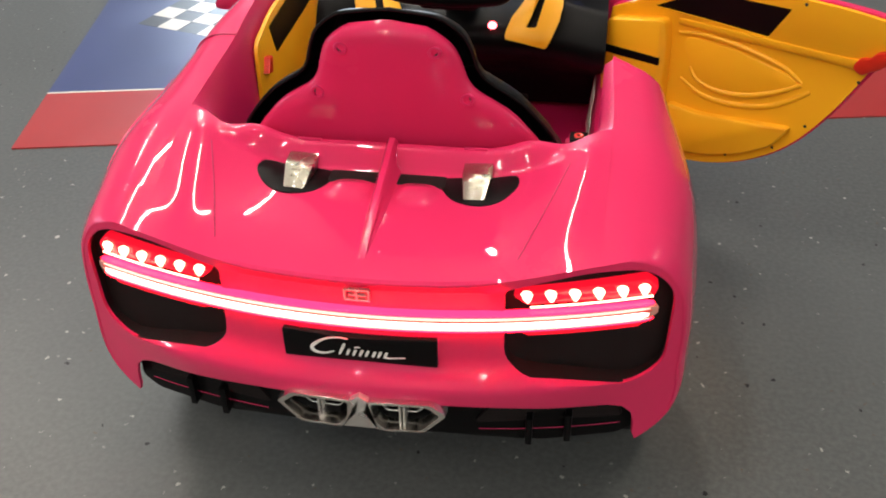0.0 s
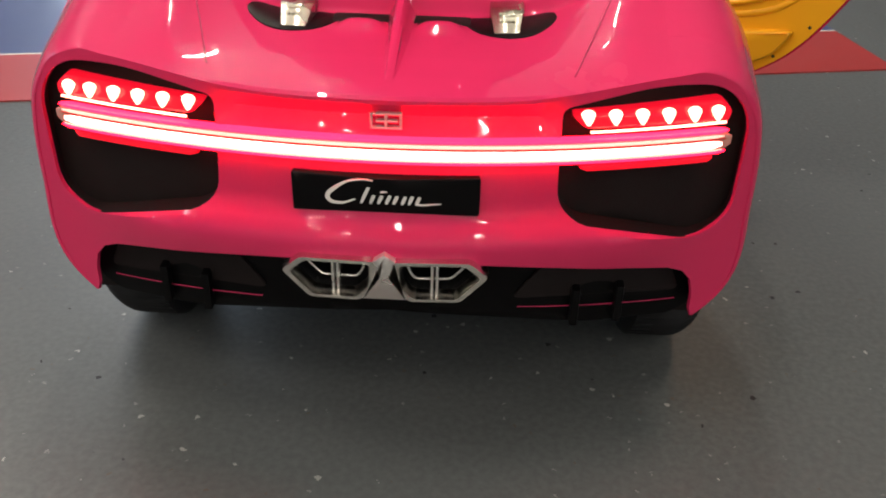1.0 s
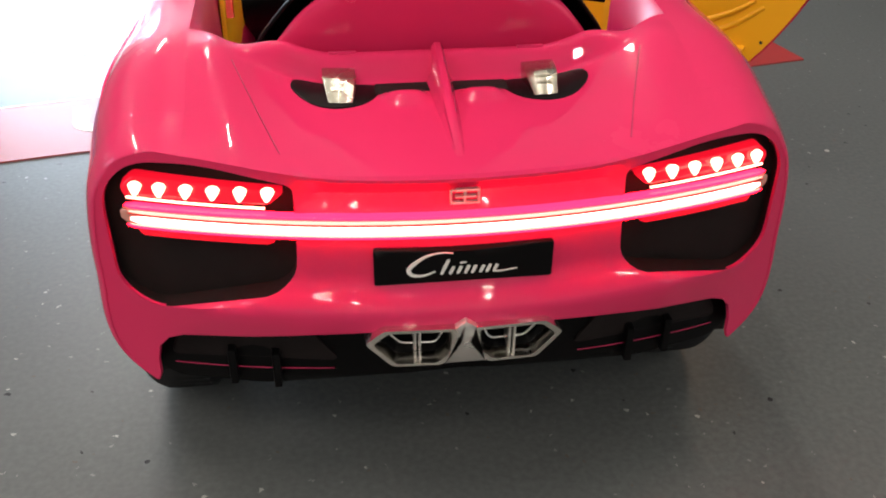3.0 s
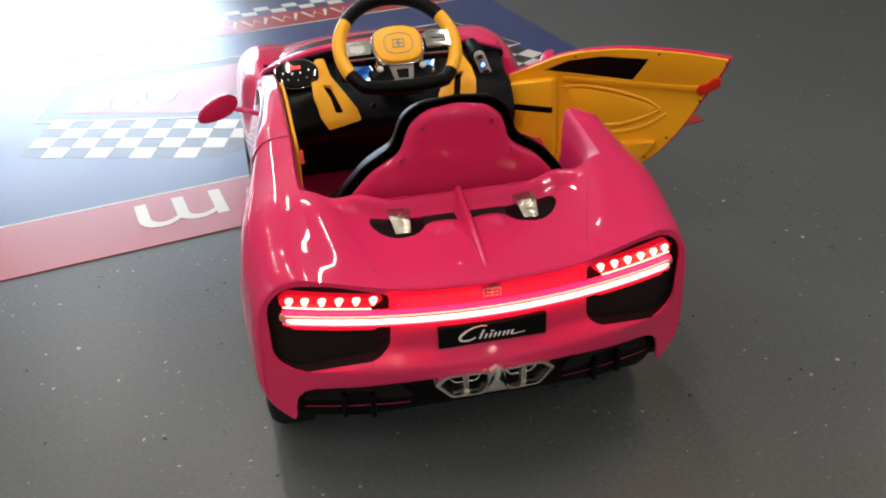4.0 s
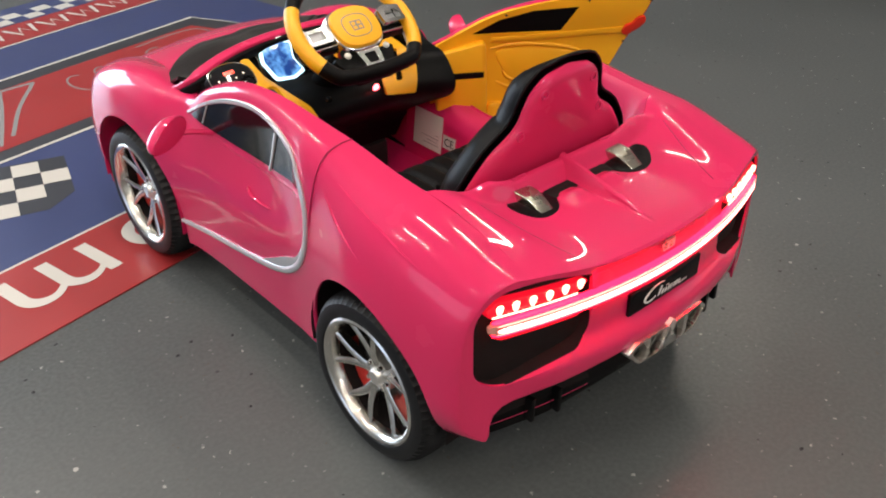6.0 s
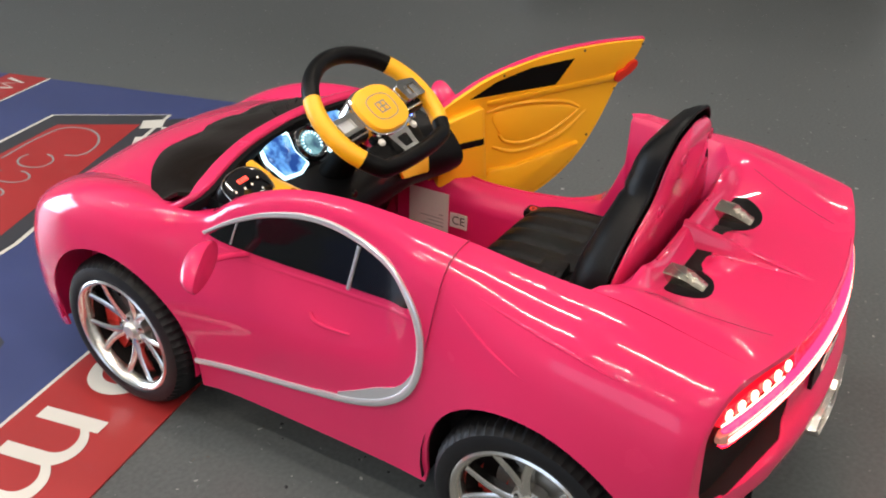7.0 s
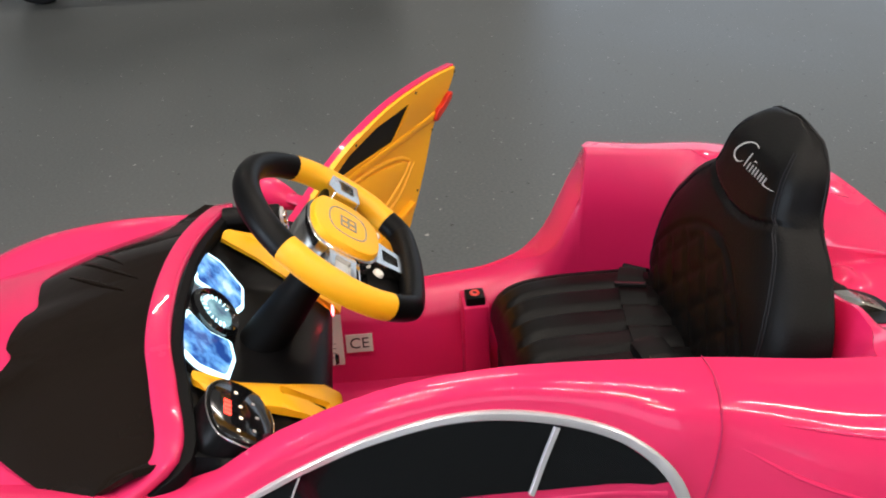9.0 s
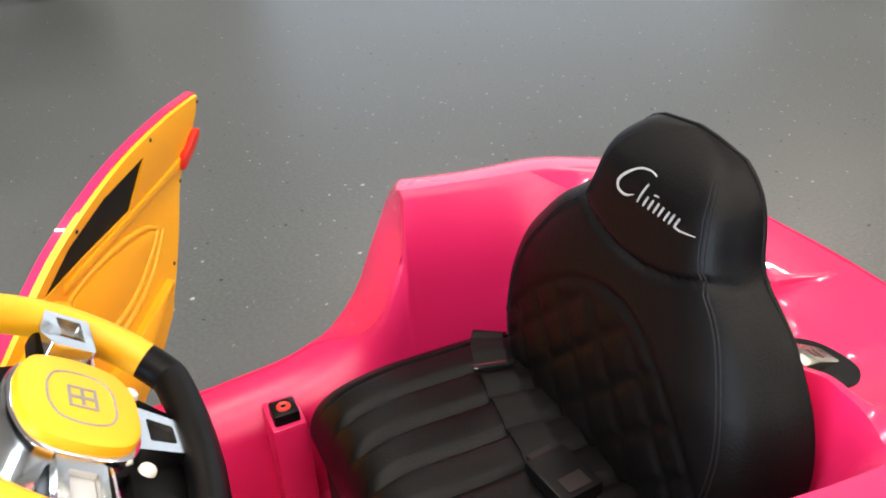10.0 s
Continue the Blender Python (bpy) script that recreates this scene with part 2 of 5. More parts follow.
def round_corners(points, radius, steps=5):
    """A closed outline of straight sides with rounded corners."""
    p = [Vector(q) for q in points]
    r = radius if isinstance(radius, (list, tuple)) else [radius] * len(p)
    out = []
    for i, c in enumerate(p):
        a, b = p[i - 1] - c, p[(i + 1) % len(p)] - c
        d = min(r[i], a.length * 0.48, b.length * 0.48)
        s, e = c + a.normalized() * d, c + b.normalized() * d
        for k in range(steps + 1):
            u = k / steps
            out.append(tuple(s * (1 - u) ** 2 + c * 2 * u * (1 - u) + e * u * u))
    return out


def patch(outline, holes, step, place, flip=False, thick=0.0):
    """A curved sheet: a flat outline with holes, filled with points every step, laid into the world by place(a, b)."""
    loops = [list(outline)] + [list(h) for h in holes]
    verts, edges = [], []
    for loop in loops:
        n0 = len(verts)
        verts += [Vector((float(p[0]), float(p[1]))) for p in loop]
        edges += [(n0 + i, n0 + (i + 1) % len(loop)) for i in range(len(loop))]
    polys = [np.array([tuple(v)[:2] for v in loop]) for loop in loops]

    def inside(poly, x, y):
        a, b = poly, np.roll(poly, -1, 0)
        cond = (a[:, 1] > y) != (b[:, 1] > y)
        with np.errstate(divide="ignore", invalid="ignore"):
            xs = a[:, 0] + (y - a[:, 1]) / (b[:, 1] - a[:, 1]) * (b[:, 0] - a[:, 0])
        return (np.count_nonzero(cond & (x < xs)) % 2) == 1

    rim = np.concatenate(polys)
    lo, hi = polys[0].min(0), polys[0].max(0)
    for gx in np.arange(lo[0] + step / 2, hi[0], step):
        for gy in np.arange(lo[1] + step / 2, hi[1], step):
            if inside(polys[0], gx, gy) and not any(inside(h, gx, gy) for h in polys[1:]):
                if np.min(np.abs(rim - (gx, gy)).max(1)) > step * 0.45:
                    verts.append(Vector((gx, gy)))
    out, _, faces, *_ = geometry.delaunay_2d_cdt(verts, edges, [], 0, 1e-6)
    bm = bmesh.new()
    made = [bm.verts.new(place(v.x, v.y)) for v in out]
    for face in faces:
        c = sum((out[i] for i in face), Vector((0, 0))) / len(face)
        if inside(polys[0], c.x, c.y) and not any(inside(h, c.x, c.y) for h in polys[1:]):
            bm.faces.new([made[i] for i in (reversed(face) if flip else face)])
    loose = [v for v in bm.verts if not v.link_faces]
    bmesh.ops.delete(bm, geom=loose, context="VERTS")
    if thick:
        thicken(bm, thick)
    return bm


def thicken(bm, depth):
    """Gives an open sheet a back face and closed rims, depth behind its front."""
    bm.normal_update()
    front = list(bm.faces)
    rim = [e for e in bm.edges if len(e.link_faces) == 1]
    back = {v: bm.verts.new(v.co - v.normal * depth) for v in list(bm.verts)}
    for e in rim:
        f = e.link_faces[0]
        loop = next(q for q in f.loops if q.edge == e)
        a, b = loop.vert, loop.link_loop_next.vert
        bm.faces.new([b, a, back[a], back[b]])
    for f in front:
        bm.faces.new([back[v] for v in reversed(f.verts)])


def grid(rows, flip=False, close=False):
    """A sheet through rows of points."""
    bm = bmesh.new()
    made = [[bm.verts.new(p) for p in row] for row in rows]
    for a, b in zip(made, made[1:]):
        n = len(a)
        for i in range(n if close else n - 1):
            q = [a[i], a[(i + 1) % n], b[(i + 1) % n], b[i]]
            bm.faces.new(reversed(q) if flip else q)
    return bm


def tube(path, section, closed=False, up=(0, 0, 1), caps=True, scale=None):
    """A section (points across, up) swept along a path."""
    p = np.array(path, float)
    n = len(p)
    bm = bmesh.new()
    rings = []
    for i in range(n):
        a = p[(i - 1) % n] if closed or i else p[0]
        b = p[(i + 1) % n] if closed or i < n - 1 else p[-1]
        ahead = Vector(b - a).normalized()
        u = Vector(up(i / (n - 1)) if callable(up) else up)
        side = ahead.cross(u).normalized()
        top = side.cross(ahead)
        k = scale(i / (n - 1)) if scale else 1.0
        rings.append([bm.verts.new(Vector(p[i]) + side * (x * k) + top * (z * k)) for x, z in section])
    m = len(section)
    for i in range(n if closed else n - 1):
        a, b = rings[i], rings[(i + 1) % n]
        for j in range(m):
            bm.faces.new([a[j], a[(j + 1) % m], b[(j + 1) % m], b[j]])
    if caps and not closed:
        bm.faces.new(list(reversed(rings[0])))
        bm.faces.new(rings[-1])
    bmesh.ops.recalc_face_normals(bm, faces=bm.faces)
    return bm


def ring(radius, count=10, squash=1.0):
    return [(radius * math.cos(2 * math.pi * k / count), radius * squash * math.sin(2 * math.pi * k / count)) for k in range(count)]


def prism(outline, place, depth, bevel=0.0):
    """A flat outline raised by depth: place(a, b, h) lays it into the world."""
    bm = bmesh.new()
    bot = [bm.verts.new(place(a, b, 0)) for a, b in outline]
    if bevel:
        c = np.array(outline).mean(0)
        inner = []
        pts = [Vector(q) for q in outline]
        for i, q in enumerate(pts):
            t = (pts[(i + 1) % len(pts)] - pts[i - 1]).normalized()
            nrm = Vector((-t.y, t.x))
            if nrm.dot(Vector(c) - q) < 0:
                nrm.negate()
            inner.append(q + nrm * bevel)
        mid = [bm.verts.new(place(a, b, depth - bevel)) for a, b in outline]
        mid2 = [bm.verts.new(place(q.x * 0.3 + 0.7 * (o[0]), q.y * 0.3 + 0.7 * o[1], depth - bevel * 0.3)) for q, o in zip(inner, outline)]
        top = [bm.verts.new(place(q.x, q.y, depth)) for q in inner]
        loops = [bot, mid, mid2, top]
    else:
        loops = [bot, [bm.verts.new(place(a, b, depth)) for a, b in outline]]
    for a, b in zip(loops, loops[1:]):
        for i in range(len(a)):
            bm.faces.new([a[i], a[(i + 1) % len(a)], b[(i + 1) % len(a)], b[i]])
    fb, ft = bm.faces.new(list(reversed(loops[0]))), bm.faces.new(loops[-1])
    bmesh.ops.triangulate(bm, faces=[fb, ft])
    bmesh.ops.recalc_face_normals(bm, faces=bm.faces)
    return bm


def block(x0, x1, y0, y1, z0, z1, bevel=0.0, m=None, segments=2):
    bm = bmesh.new()
    bmesh.ops.create_cube(bm, size=1)
    bmesh.ops.scale(bm, vec=(x1 - x0, y1 - y0, z1 - z0), verts=bm.verts)
    bmesh.ops.translate(bm, vec=((x0 + x1) / 2, (y0 + y1) / 2, (z0 + z1) / 2), verts=bm.verts)
    if bevel:
        bmesh.ops.bevel(bm, geom=bm.edges[:], offset=bevel, segments=segments, profile=0.6, affect="EDGES")
    if m:
        bmesh.ops.transform(bm, matrix=m, verts=bm.verts)
    return bm


def lathe(profile, axis_m, count=32):
    """A profile of (radius, along) turned round the local z axis of axis_m."""
    rows = []
    for k in range(count):
        a = 2 * math.pi * k / count
        rows.append([axis_m @ Vector((r * math.cos(a), r * math.sin(a), h)) for r, h in profile])
    rows.append(rows[0])
    bm = grid(rows)
    bmesh.ops.remove_doubles(bm, verts=bm.verts, dist=1e-6)
    bmesh.ops.recalc_face_normals(bm, faces=bm.faces)
    return bm


def ball(m, u=10, v=6):
    bm = bmesh.new()
    bmesh.ops.create_uvsphere(bm, u_segments=u, v_segments=v, radius=1, matrix=m)
    return bm


def joined(*bms):
    """One bmesh out of several."""
    out = bmesh.new()
    for b in bms:
        me = bpy.data.meshes.new("part")
        b.to_mesh(me)
        b.free()
        out.from_mesh(me)
        bpy.data.meshes.remove(me)
    return out


def text_mesh(body, size, m, depth=0.001, shear=0.0):
    """Letters of the built-in font as a mesh, laid out by m."""
    cu = bpy.data.curves.new("letters", "FONT")
    cu.body, cu.size, cu.extrude, cu.shear = body, size, depth, shear
    cu.align_x, cu.align_y = "CENTER", "CENTER"
    ob = bpy.data.objects.new("letters", cu)
    scene.collection.objects.link(ob)
    bpy.context.view_layer.update()
    me = ob.evaluated_get(bpy.context.evaluated_depsgraph_get()).to_mesh()
    bm = bmesh.new()
    bm.from_mesh(me)
    bpy.data.objects.remove(ob)
    bmesh.ops.transform(bm, matrix=m, verts=bm.verts)
    return bm
# ---- the place: floor, walls, ceiling, tube lamps, play mat ----
floor = tagged(mesh_object("floor", block(-7.2, 7.2, -7.2, 7.2, -0.1, 0), FLOOR, smooth=False), "dark grey speckled sheet floor, slightly glossy", "floor", kind="structure")


def wall(name, x0, x1, y0, y1, z0=0.0, z1=3.0):
    return tagged(mesh_object(name, block(x0, x1, y0, y1, z0, z1), WALL, smooth=False), "plain pale painted wall", "wall", kind="structure")


west = tagged(new("wall_west"), "pale painted wall with a wide assumed window", "wall", kind="structure")
part("wall_section", block(-7.2, -7.0, -1.3, 3.3, 0, 0.55), WALL, west, smooth=False)
part("wall_section", block(-7.2, -7.0, -1.3, 3.3, 2.55, 3.0), WALL, west, smooth=False)
part("wall_section", block(-7.2, -7.0, -7.0, -1.3, 0, 3.0), WALL, west, smooth=False)
part("wall_section", block(-7.2, -7.0, 3.3, 7.0, 0, 3.0), WALL, west, smooth=False)
# The opening in this wall is added for the blue floor fill.
east = tagged(new("wall_east"), "pale painted wall with a wide assumed window", "wall", kind="structure")
part("wall_section", block(7.0, 7.2, -6.3, -0.9, 0, 0.4), WALL, east, smooth=False)
part("wall_section", block(7.0, 7.2, -6.3, -0.9, 2.6, 3.0), WALL, east, smooth=False)
part("wall_section", block(7.0, 7.2, -7.0, -6.3, 0, 3.0), WALL, east, smooth=False)
part("wall_section", block(7.0, 7.2, -0.9, 7.0, 0, 3.0), WALL, east, smooth=False)
wall("wall_south", -7.2, 7.2, -7.2, -7.0)
front = tagged(new("wall_north"), "pale painted wall with a wide glazed opening", "wall", kind="structure")
part("wall_section", block(-7.2, -3.3, 7.0, 7.2, 0, 3.0), WALL, front, smooth=False)
part("wall_section", block(-0.4, 7.2, 7.0, 7.2, 0, 3.0), WALL, front, smooth=False)
part("wall_section", block(-3.3, -0.4, 7.0, 7.2, 2.6, 3.0), WALL, front, smooth=False)
tagged(mesh_object("ceiling", block(-7.2, 7.2, -7.2, 7.2, 3.0, 3.1), CEILING, smooth=False), "plain off-white ceiling", "ceiling", kind="structure")
# Tubes with y below -3 are added fill for the tail and floor.
TUBES = [(-1.6, -1.6), (-1.6, 1.4), (-1.6, 4.2), (1.2, -2.2), (1.2, 0.6), (3.8, -1.0), (3.8, 2.0), (-4.2, -0.5), (-2.8, 2.5), (-1.6, -4.4), (1.2, -5.0), (-0.2, -3.3), (-3.6, -3.2), (3.4, -3.6), (-1.4, -6.1), (1.4, -6.2), (-0.6, -0.4), (-0.1, 1.2), (-2.7, 0.1), (-0.6, 2.8), (-2.8, -1.7)]
for x, y in TUBES:
    lamp = thing("ceiling_light", "white tube lamp hung below the ceiling", "lamp", "ceiling tube lamps")
    lamp.location = (x, y, 2.99)
    part("housing", block(-0.045, 0.045, -0.47, 0.47, -0.05, 0.01, 0.006), GREY, lamp)
    ob = area("tube_light", 0.05, 0.9, 14, (1.0, 0.90, 0.78), pose(x, y, 2.92))

MAT_M = pose(-0.93, 0.79, 0, 0, 0, 11.5)


def mat_sheet(name, outline, height, mat, parent, label=""):
    return part(name, prism(outline, lambda a, b, h: MAT_M @ Vector((a, b, h)), height), mat, parent, label, smooth=False)


def rect(x0, x1, y0, y1):
    return [(x0, y0), (x1, y0), (x1, y1), (x0, y1)]


play_mat = thing("floor_mat", "red and blue printed race track mat lying on the floor", "mat")
L_MAT, W_MAT, D_MAT = -0.03, 1.99, 1.90
BAND_0, BAND_1 = 0.064, 0.322
mat_sheet("blue_field", rect(L_MAT, W_MAT, BAND_1 + 0.003, D_MAT), 0.0030, MAT_BLUE, play_mat)
mat_sheet("red_band", rect(L_MAT, W_MAT, BAND_0, BAND_1), 0.0030, MAT_RED, play_mat)

# ---- another dark ride-on standing far behind ----
other = thing("parked_ride_on", "dark toy car standing further back on the floor", "toy car")
for y in (0.66, 2.10):
    m = Matrix.Translation((3.50, y, 0.15)) @ Matrix.Rotation(math.pi / 2, 4, "Y")
    part("tyre", lathe([(0.07, 0.06), (0.12, 0.065), (0.142, 0.055), (0.15, 0.03), (0.15, -0.03), (0.142, -0.055), (0.12, -0.065), (0.07, -0.06)], m, 32), TYRE, other)
    part("rim", lathe([(0.0, 0.045), (0.05, 0.04), (0.075, 0.058), (0.075, -0.05), (0.0, -0.05)], m, 24), BLACK_MATT, other)
shape = round_corners([(0.42, 0.20), (0.46, 0.40), (0.62, 0.50), (0.86, 0.54), (0.98, 0.52), (1.02, 0.36), (1.50, 0.34), (1.56, 0.50), (1.74, 0.47), (2.24, 0.40), (2.36, 0.30), (2.34, 0.20), (2.26, 0.17), (0.52, 0.17)], 0.05, 4)
part("body", prism(shape, lambda a, b, h: Vector((4.05 - h, a, b)), 0.63, 0.03), BLACK_GLOSS, other)
part("seat", prism(round_corners([(1.04, 0.34), (0.96, 0.66), (1.02, 0.68), (1.12, 0.44), (1.38, 0.42), (1.38, 0.34)], 0.02, 3), lambda a, b, h: Vector((3.92 - h, a, b)), 0.36, 0.015), LEATHER, other)
# ---- the ride-on car: x to its right, y ahead, z up; its tail at y = 0 ----
car = thing("ride_on_car", "pink plastic ride-on toy sports car with one door open", "toy car")

# Side sections: y, then (half width, height) from the sill to the inner rim.
S_KEYS = np.array([0.08, 0.18, 0.28, 0.36, 0.415, 0.46, 0.50, 0.54])
SECTIONS = [
    (0.10, (0.270, 0.10), (0.346, 0.182), (0.353, 0.28), (0.346, 0.355), (0.331, 0.393), (0.311, 0.417), (0.280, 0.430), (0.245, 0.430)),
    (0.20, (0.348, 0.08), (0.362, 0.18), (0.365, 0.28), (0.356, 0.360), (0.343, 0.406), (0.320, 0.436), (0.288, 0.452), (0.250, 0.455)),
    (0.30, (0.346, 0.08), (0.358, 0.18), (0.359, 0.28), (0.350, 0.360), (0.338, 0.410), (0.317, 0.442), (0.288, 0.460), (0.252, 0.465)),
    (0.40, (0.325, 0.08), (0.333, 0.18), (0.335, 0.28), (0.329, 0.360), (0.322, 0.413), (0.311, 0.450), (0.288, 0.472), (0.250, 0.477)),
    (0.46, (0.316, 0.08), (0.322, 0.18), (0.325, 0.28), (0.320, 0.360), (0.316, 0.416), (0.308, 0.455), (0.288, 0.479), (0.253, 0.484)),
    (0.50, (0.313, 0.08), (0.318, 0.18), (0.320, 0.28), (0.308, 0.360), (0.302, 0.418), (0.298, 0.458), (0.284, 0.483), (0.254, 0.488)),
    (0.60, (0.312, 0.08), (0.316, 0.18), (0.316, 0.28), (0.296, 0.360), (0.289, 0.419), (0.285, 0.461), (0.277, 0.487), (0.255, 0.492)),
    (0.70, (0.312, 0.08), (0.316, 0.18), (0.316, 0.28), (0.297, 0.360), (0.289, 0.416), (0.285, 0.453), (0.276, 0.476), (0.256, 0.481)),
    (0.80, (0.312, 0.08), (0.318, 0.18), (0.319, 0.28), (0.302, 0.358), (0.292, 0.402), (0.287, 0.428), (0.278, 0.441), (0.258, 0.445)),
    (0.86, (0.315, 0.08), (0.322, 0.18), (0.324, 0.28), (0.306, 0.352), (0.293, 0.384), (0.285, 0.400), (0.275, 0.407), (0.258, 0.408)),
    (0.95, (0.320, 0.08), (0.332, 0.18), (0.336, 0.28), (0.326, 0.352), (0.311, 0.385), (0.295, 0.401), (0.275, 0.405), (0.250, 0.396)),
    (1.05, (0.322, 0.08), (0.337, 0.18), (0.341, 0.28), (0.331, 0.353), (0.314, 0.387), (0.292, 0.403), (0.264, 0.405), (0.228, 0.393)),
    (1.15, (0.322, 0.08), (0.337, 0.18), (0.340, 0.28), (0.330, 0.348), (0.311, 0.377), (0.285, 0.391), (0.252, 0.392), (0.212, 0.380)),
    (1.235, (0.314, 0.08), (0.329, 0.18), (0.330, 0.27), (0.316, 0.332), (0.297, 0.355), (0.270, 0.364), (0.238, 0.366), (0.200, 0.360)),
    (1.29, (0.295, 0.08), (0.306, 0.17), (0.302, 0.25), (0.287, 0.303), (0.269, 0.323), (0.246, 0.333), (0.220, 0.335), (0.185, 0.331)),
    (1.34, (0.235, 0.09), (0.240, 0.15), (0.236, 0.21), (0.224, 0.258), (0.210, 0.277), (0.195, 0.287), (0.175, 0.290), (0.150, 0.287)),
]
S_Y = np.array([row[0] for row in SECTIONS])
S_ROWS = np.array([np.ravel(row[1:]) for row in SECTIONS])


def side(y, s):
    """Half width and height of the flank at y, by the height-like measure s."""
    return hermite(S_KEYS, hermite(S_Y, S_ROWS, y).reshape(-1, 2), s)


def flank(sign, lift=0.0):
    def place(y, s):
        x, z = side(y, s)
        if lift:
            a, b = side(y, s - 0.004), side(y, s + 0.004)
            t = (b - a) / np.linalg.norm(b - a)
            x, z = x + t[1] * lift, z - t[0] * lift
        return Vector((sign * x, y, z))
    return place


def arc(cy, cz, r, a0, a1, n=22):
    return [(cy + r * math.cos(math.radians(a0 + (a1 - a0) * k / n)), cz + r * math.sin(math.radians(a0 + (a1 - a0) * k / n))) for k in range(n + 1)]


REAR_WHEEL, FRONT_WHEEL, WHEEL_R = 0.277, 1.058, 0.144
bottom = [(0.10, 0.150), (0.107, 0.160), (0.110, 0.178)] + arc(REAR_WHEEL - 0.006, 0.157, 0.163, 168, 0) + [(0.434, 0.135), (0.442, 0.108)] + [(y, 0.105) for y in np.arange(0.5, 0.87, 0.05)] + [(0.885, 0.10)] + arc(FRONT_WHEEL - 0.006, 0.147, 0.170, 188, 0) + [(1.228, 0.10), (1.26, 0.085), (1.34, 0.095)]
front_edge = [(1.34, s) for s in np.arange(0.13, 0.53, 0.04)]
top_left = [(y, 0.54) for y in np.linspace(1.34, 0.10, 44)]
rear_edge = [(0.10, s) for s in np.arange(0.52, 0.17, -0.03)]
left_outline = bottom + front_edge + top_left + rear_edge
part("left_flank", patch(left_outline, [], 0.016, flank(-1), flip=True, thick=0.004), PINK, car, "glossy pink flank with wheel arches")
opening = [(0.393, 0.54), (0.381, 0.515), (0.377, 0.48), (0.382, 0.445), (0.394, 0.405), (0.410, 0.365), (0.430, 0.32), (0.462, 0.285), (0.51, 0.262), (0.57, 0.254), (0.65, 0.249), (0.73, 0.251), (0.80, 0.268), (0.84, 0.30), (0.862, 0.36), (0.872, 0.44), (0.875, 0.54)]
right_outline = bottom + front_edge + [(y, 0.54) for y in np.linspace(1.34, 0.90, 17)] + [tuple(q) for q in smooth_line(opening[::-1], 40)] + [(y, 0.54) for y in np.linspace(0.37, 0.10, 10)] + rear_edge
part("right_flank", patch(right_outline, [], 0.016, flank(1), flip=False, thick=0.004), PINK, car, "glossy pink flank with an open doorway")

# Tail: haunch corners, engine cover, fascia with two dark recesses.


def ease(a, b, v):
    u = min(1.0, max(0.0, (v - a) / (b - a)))
    return u * u * (3 - 2 * u)


def tail_y(x):
    return 0.60 * x * x


def back_edge(x):
    """The back of the cockpit opening, with rounded corners."""
    return 0.212 + 0.026 * ease(0.19, 0.25, abs(x))


def corner(s, u):
    """The rounded corner between flank and tail, from the flank (u = 0) to the fascia (u = 1)."""
    x, z = side(0.10, s)
    k = 1 - ease(0.46, 0.54, s)
    slope = (side(0.12, s)[0] - x) / 0.02 * k
    xe = x - 0.010 * k - slope * 0.045
    y = 0.10 + (tail_y(xe) - 0.10) * u
    x1 = x - slope * (0.10 - y) - 0.010 * k * (1 - math.sqrt(max(0.0, 1 - u * u)))
    return (x1, y, z - (0.10 - y) * 0.22 * ease(0.34, 0.50, s))


for sgn in (-1, 1):
    rows = [[(sgn * p[0], p[1], p[2]) for p in (corner(s, u) for s in np.linspace(0.150, 0.54, 40))] for u in np.sin(np.linspace(0, math.pi / 2, 12))]
    bm = grid(rows, flip=sgn < 0)
    thicken(bm, 0.004)
    part("rear_corner", bm, PINK, car, "glossy pink rear haunch")

RIM_X = corner(0.54, 0)[0]


def deck_z(x, y):
    w = ease(0.10, RIM_X, abs(x))
    rim = side(max(0.10, y), 0.54)[1] - max(0.0, 0.10 - y) * 0.22
    mid = float(np.interp(y, [0, 0.04, 0.08, 0.13, 0.21], [0.399, 0.4045, 0.408, 0.4105, 0.413]))
    return mid * (1 - w) + rim * w


def deck_form(x, y):
    """Moulded forms of the cover: a ridge behind the seat, a swelling behind each intake."""
    h = 0.026 * ease(0.186, 0.207, y) * (1 - ease(0.150, 0.215, abs(x)))
    h += 0.0055 * math.exp(-(((abs(x) - 0.200 - 0.15 * (y - 0.05)) / 0.024) ** 2)) * ease(0.03, 0.10, y) * (1 - ease(0.19, 0.235, y))
    h += 0.009 * math.exp(-(((abs(x) - 0.038) / 0.021) ** 4) - ((y - 0.150) / 0.014) ** 2)
    return h


rows = []
for k in range(57):
    u = k / 56
    row = []
    for i in range(141):
        v = -1 + 2 * i / 140
        y0 = tail_y(v * RIM_X)
        y = y0 + (back_edge(v * 0.25) - y0) * u
        x = v * side(max(0.1, y), 0.54)[0]
        row.append((x, y, deck_z(x, y) + deck_form(x, y)))
    rows.append(row)
bm = grid(rows)
thicken(bm, 0.004)
part("engine_cover", bm, PINK, car, "glossy pink engine cover")


def fascia_y(x, z):
    out = (0.017 * (1 - ease(0.268, 0.294, z)) - 0.010 * (1 - ease(0.20, 0.262, z))) * (1 - ease(0.19, 0.325, abs(x)))
    dip = 0.011 * ease(0.362, 0.378, z) * (1 - ease(0.384, 0.402, z)) * (1 - ease(0.125, 0.168, abs(x)))
    return tail_y(x) - out + dip


half = [(corner(s, 1)[0], corner(s, 1)[2]) for s in np.linspace(0.150, 0.54, 34)]
lip = [(x, deck_z(x, tail_y(x))) for x in np.linspace(RIM_X, -RIM_X, 50)][1:-1]
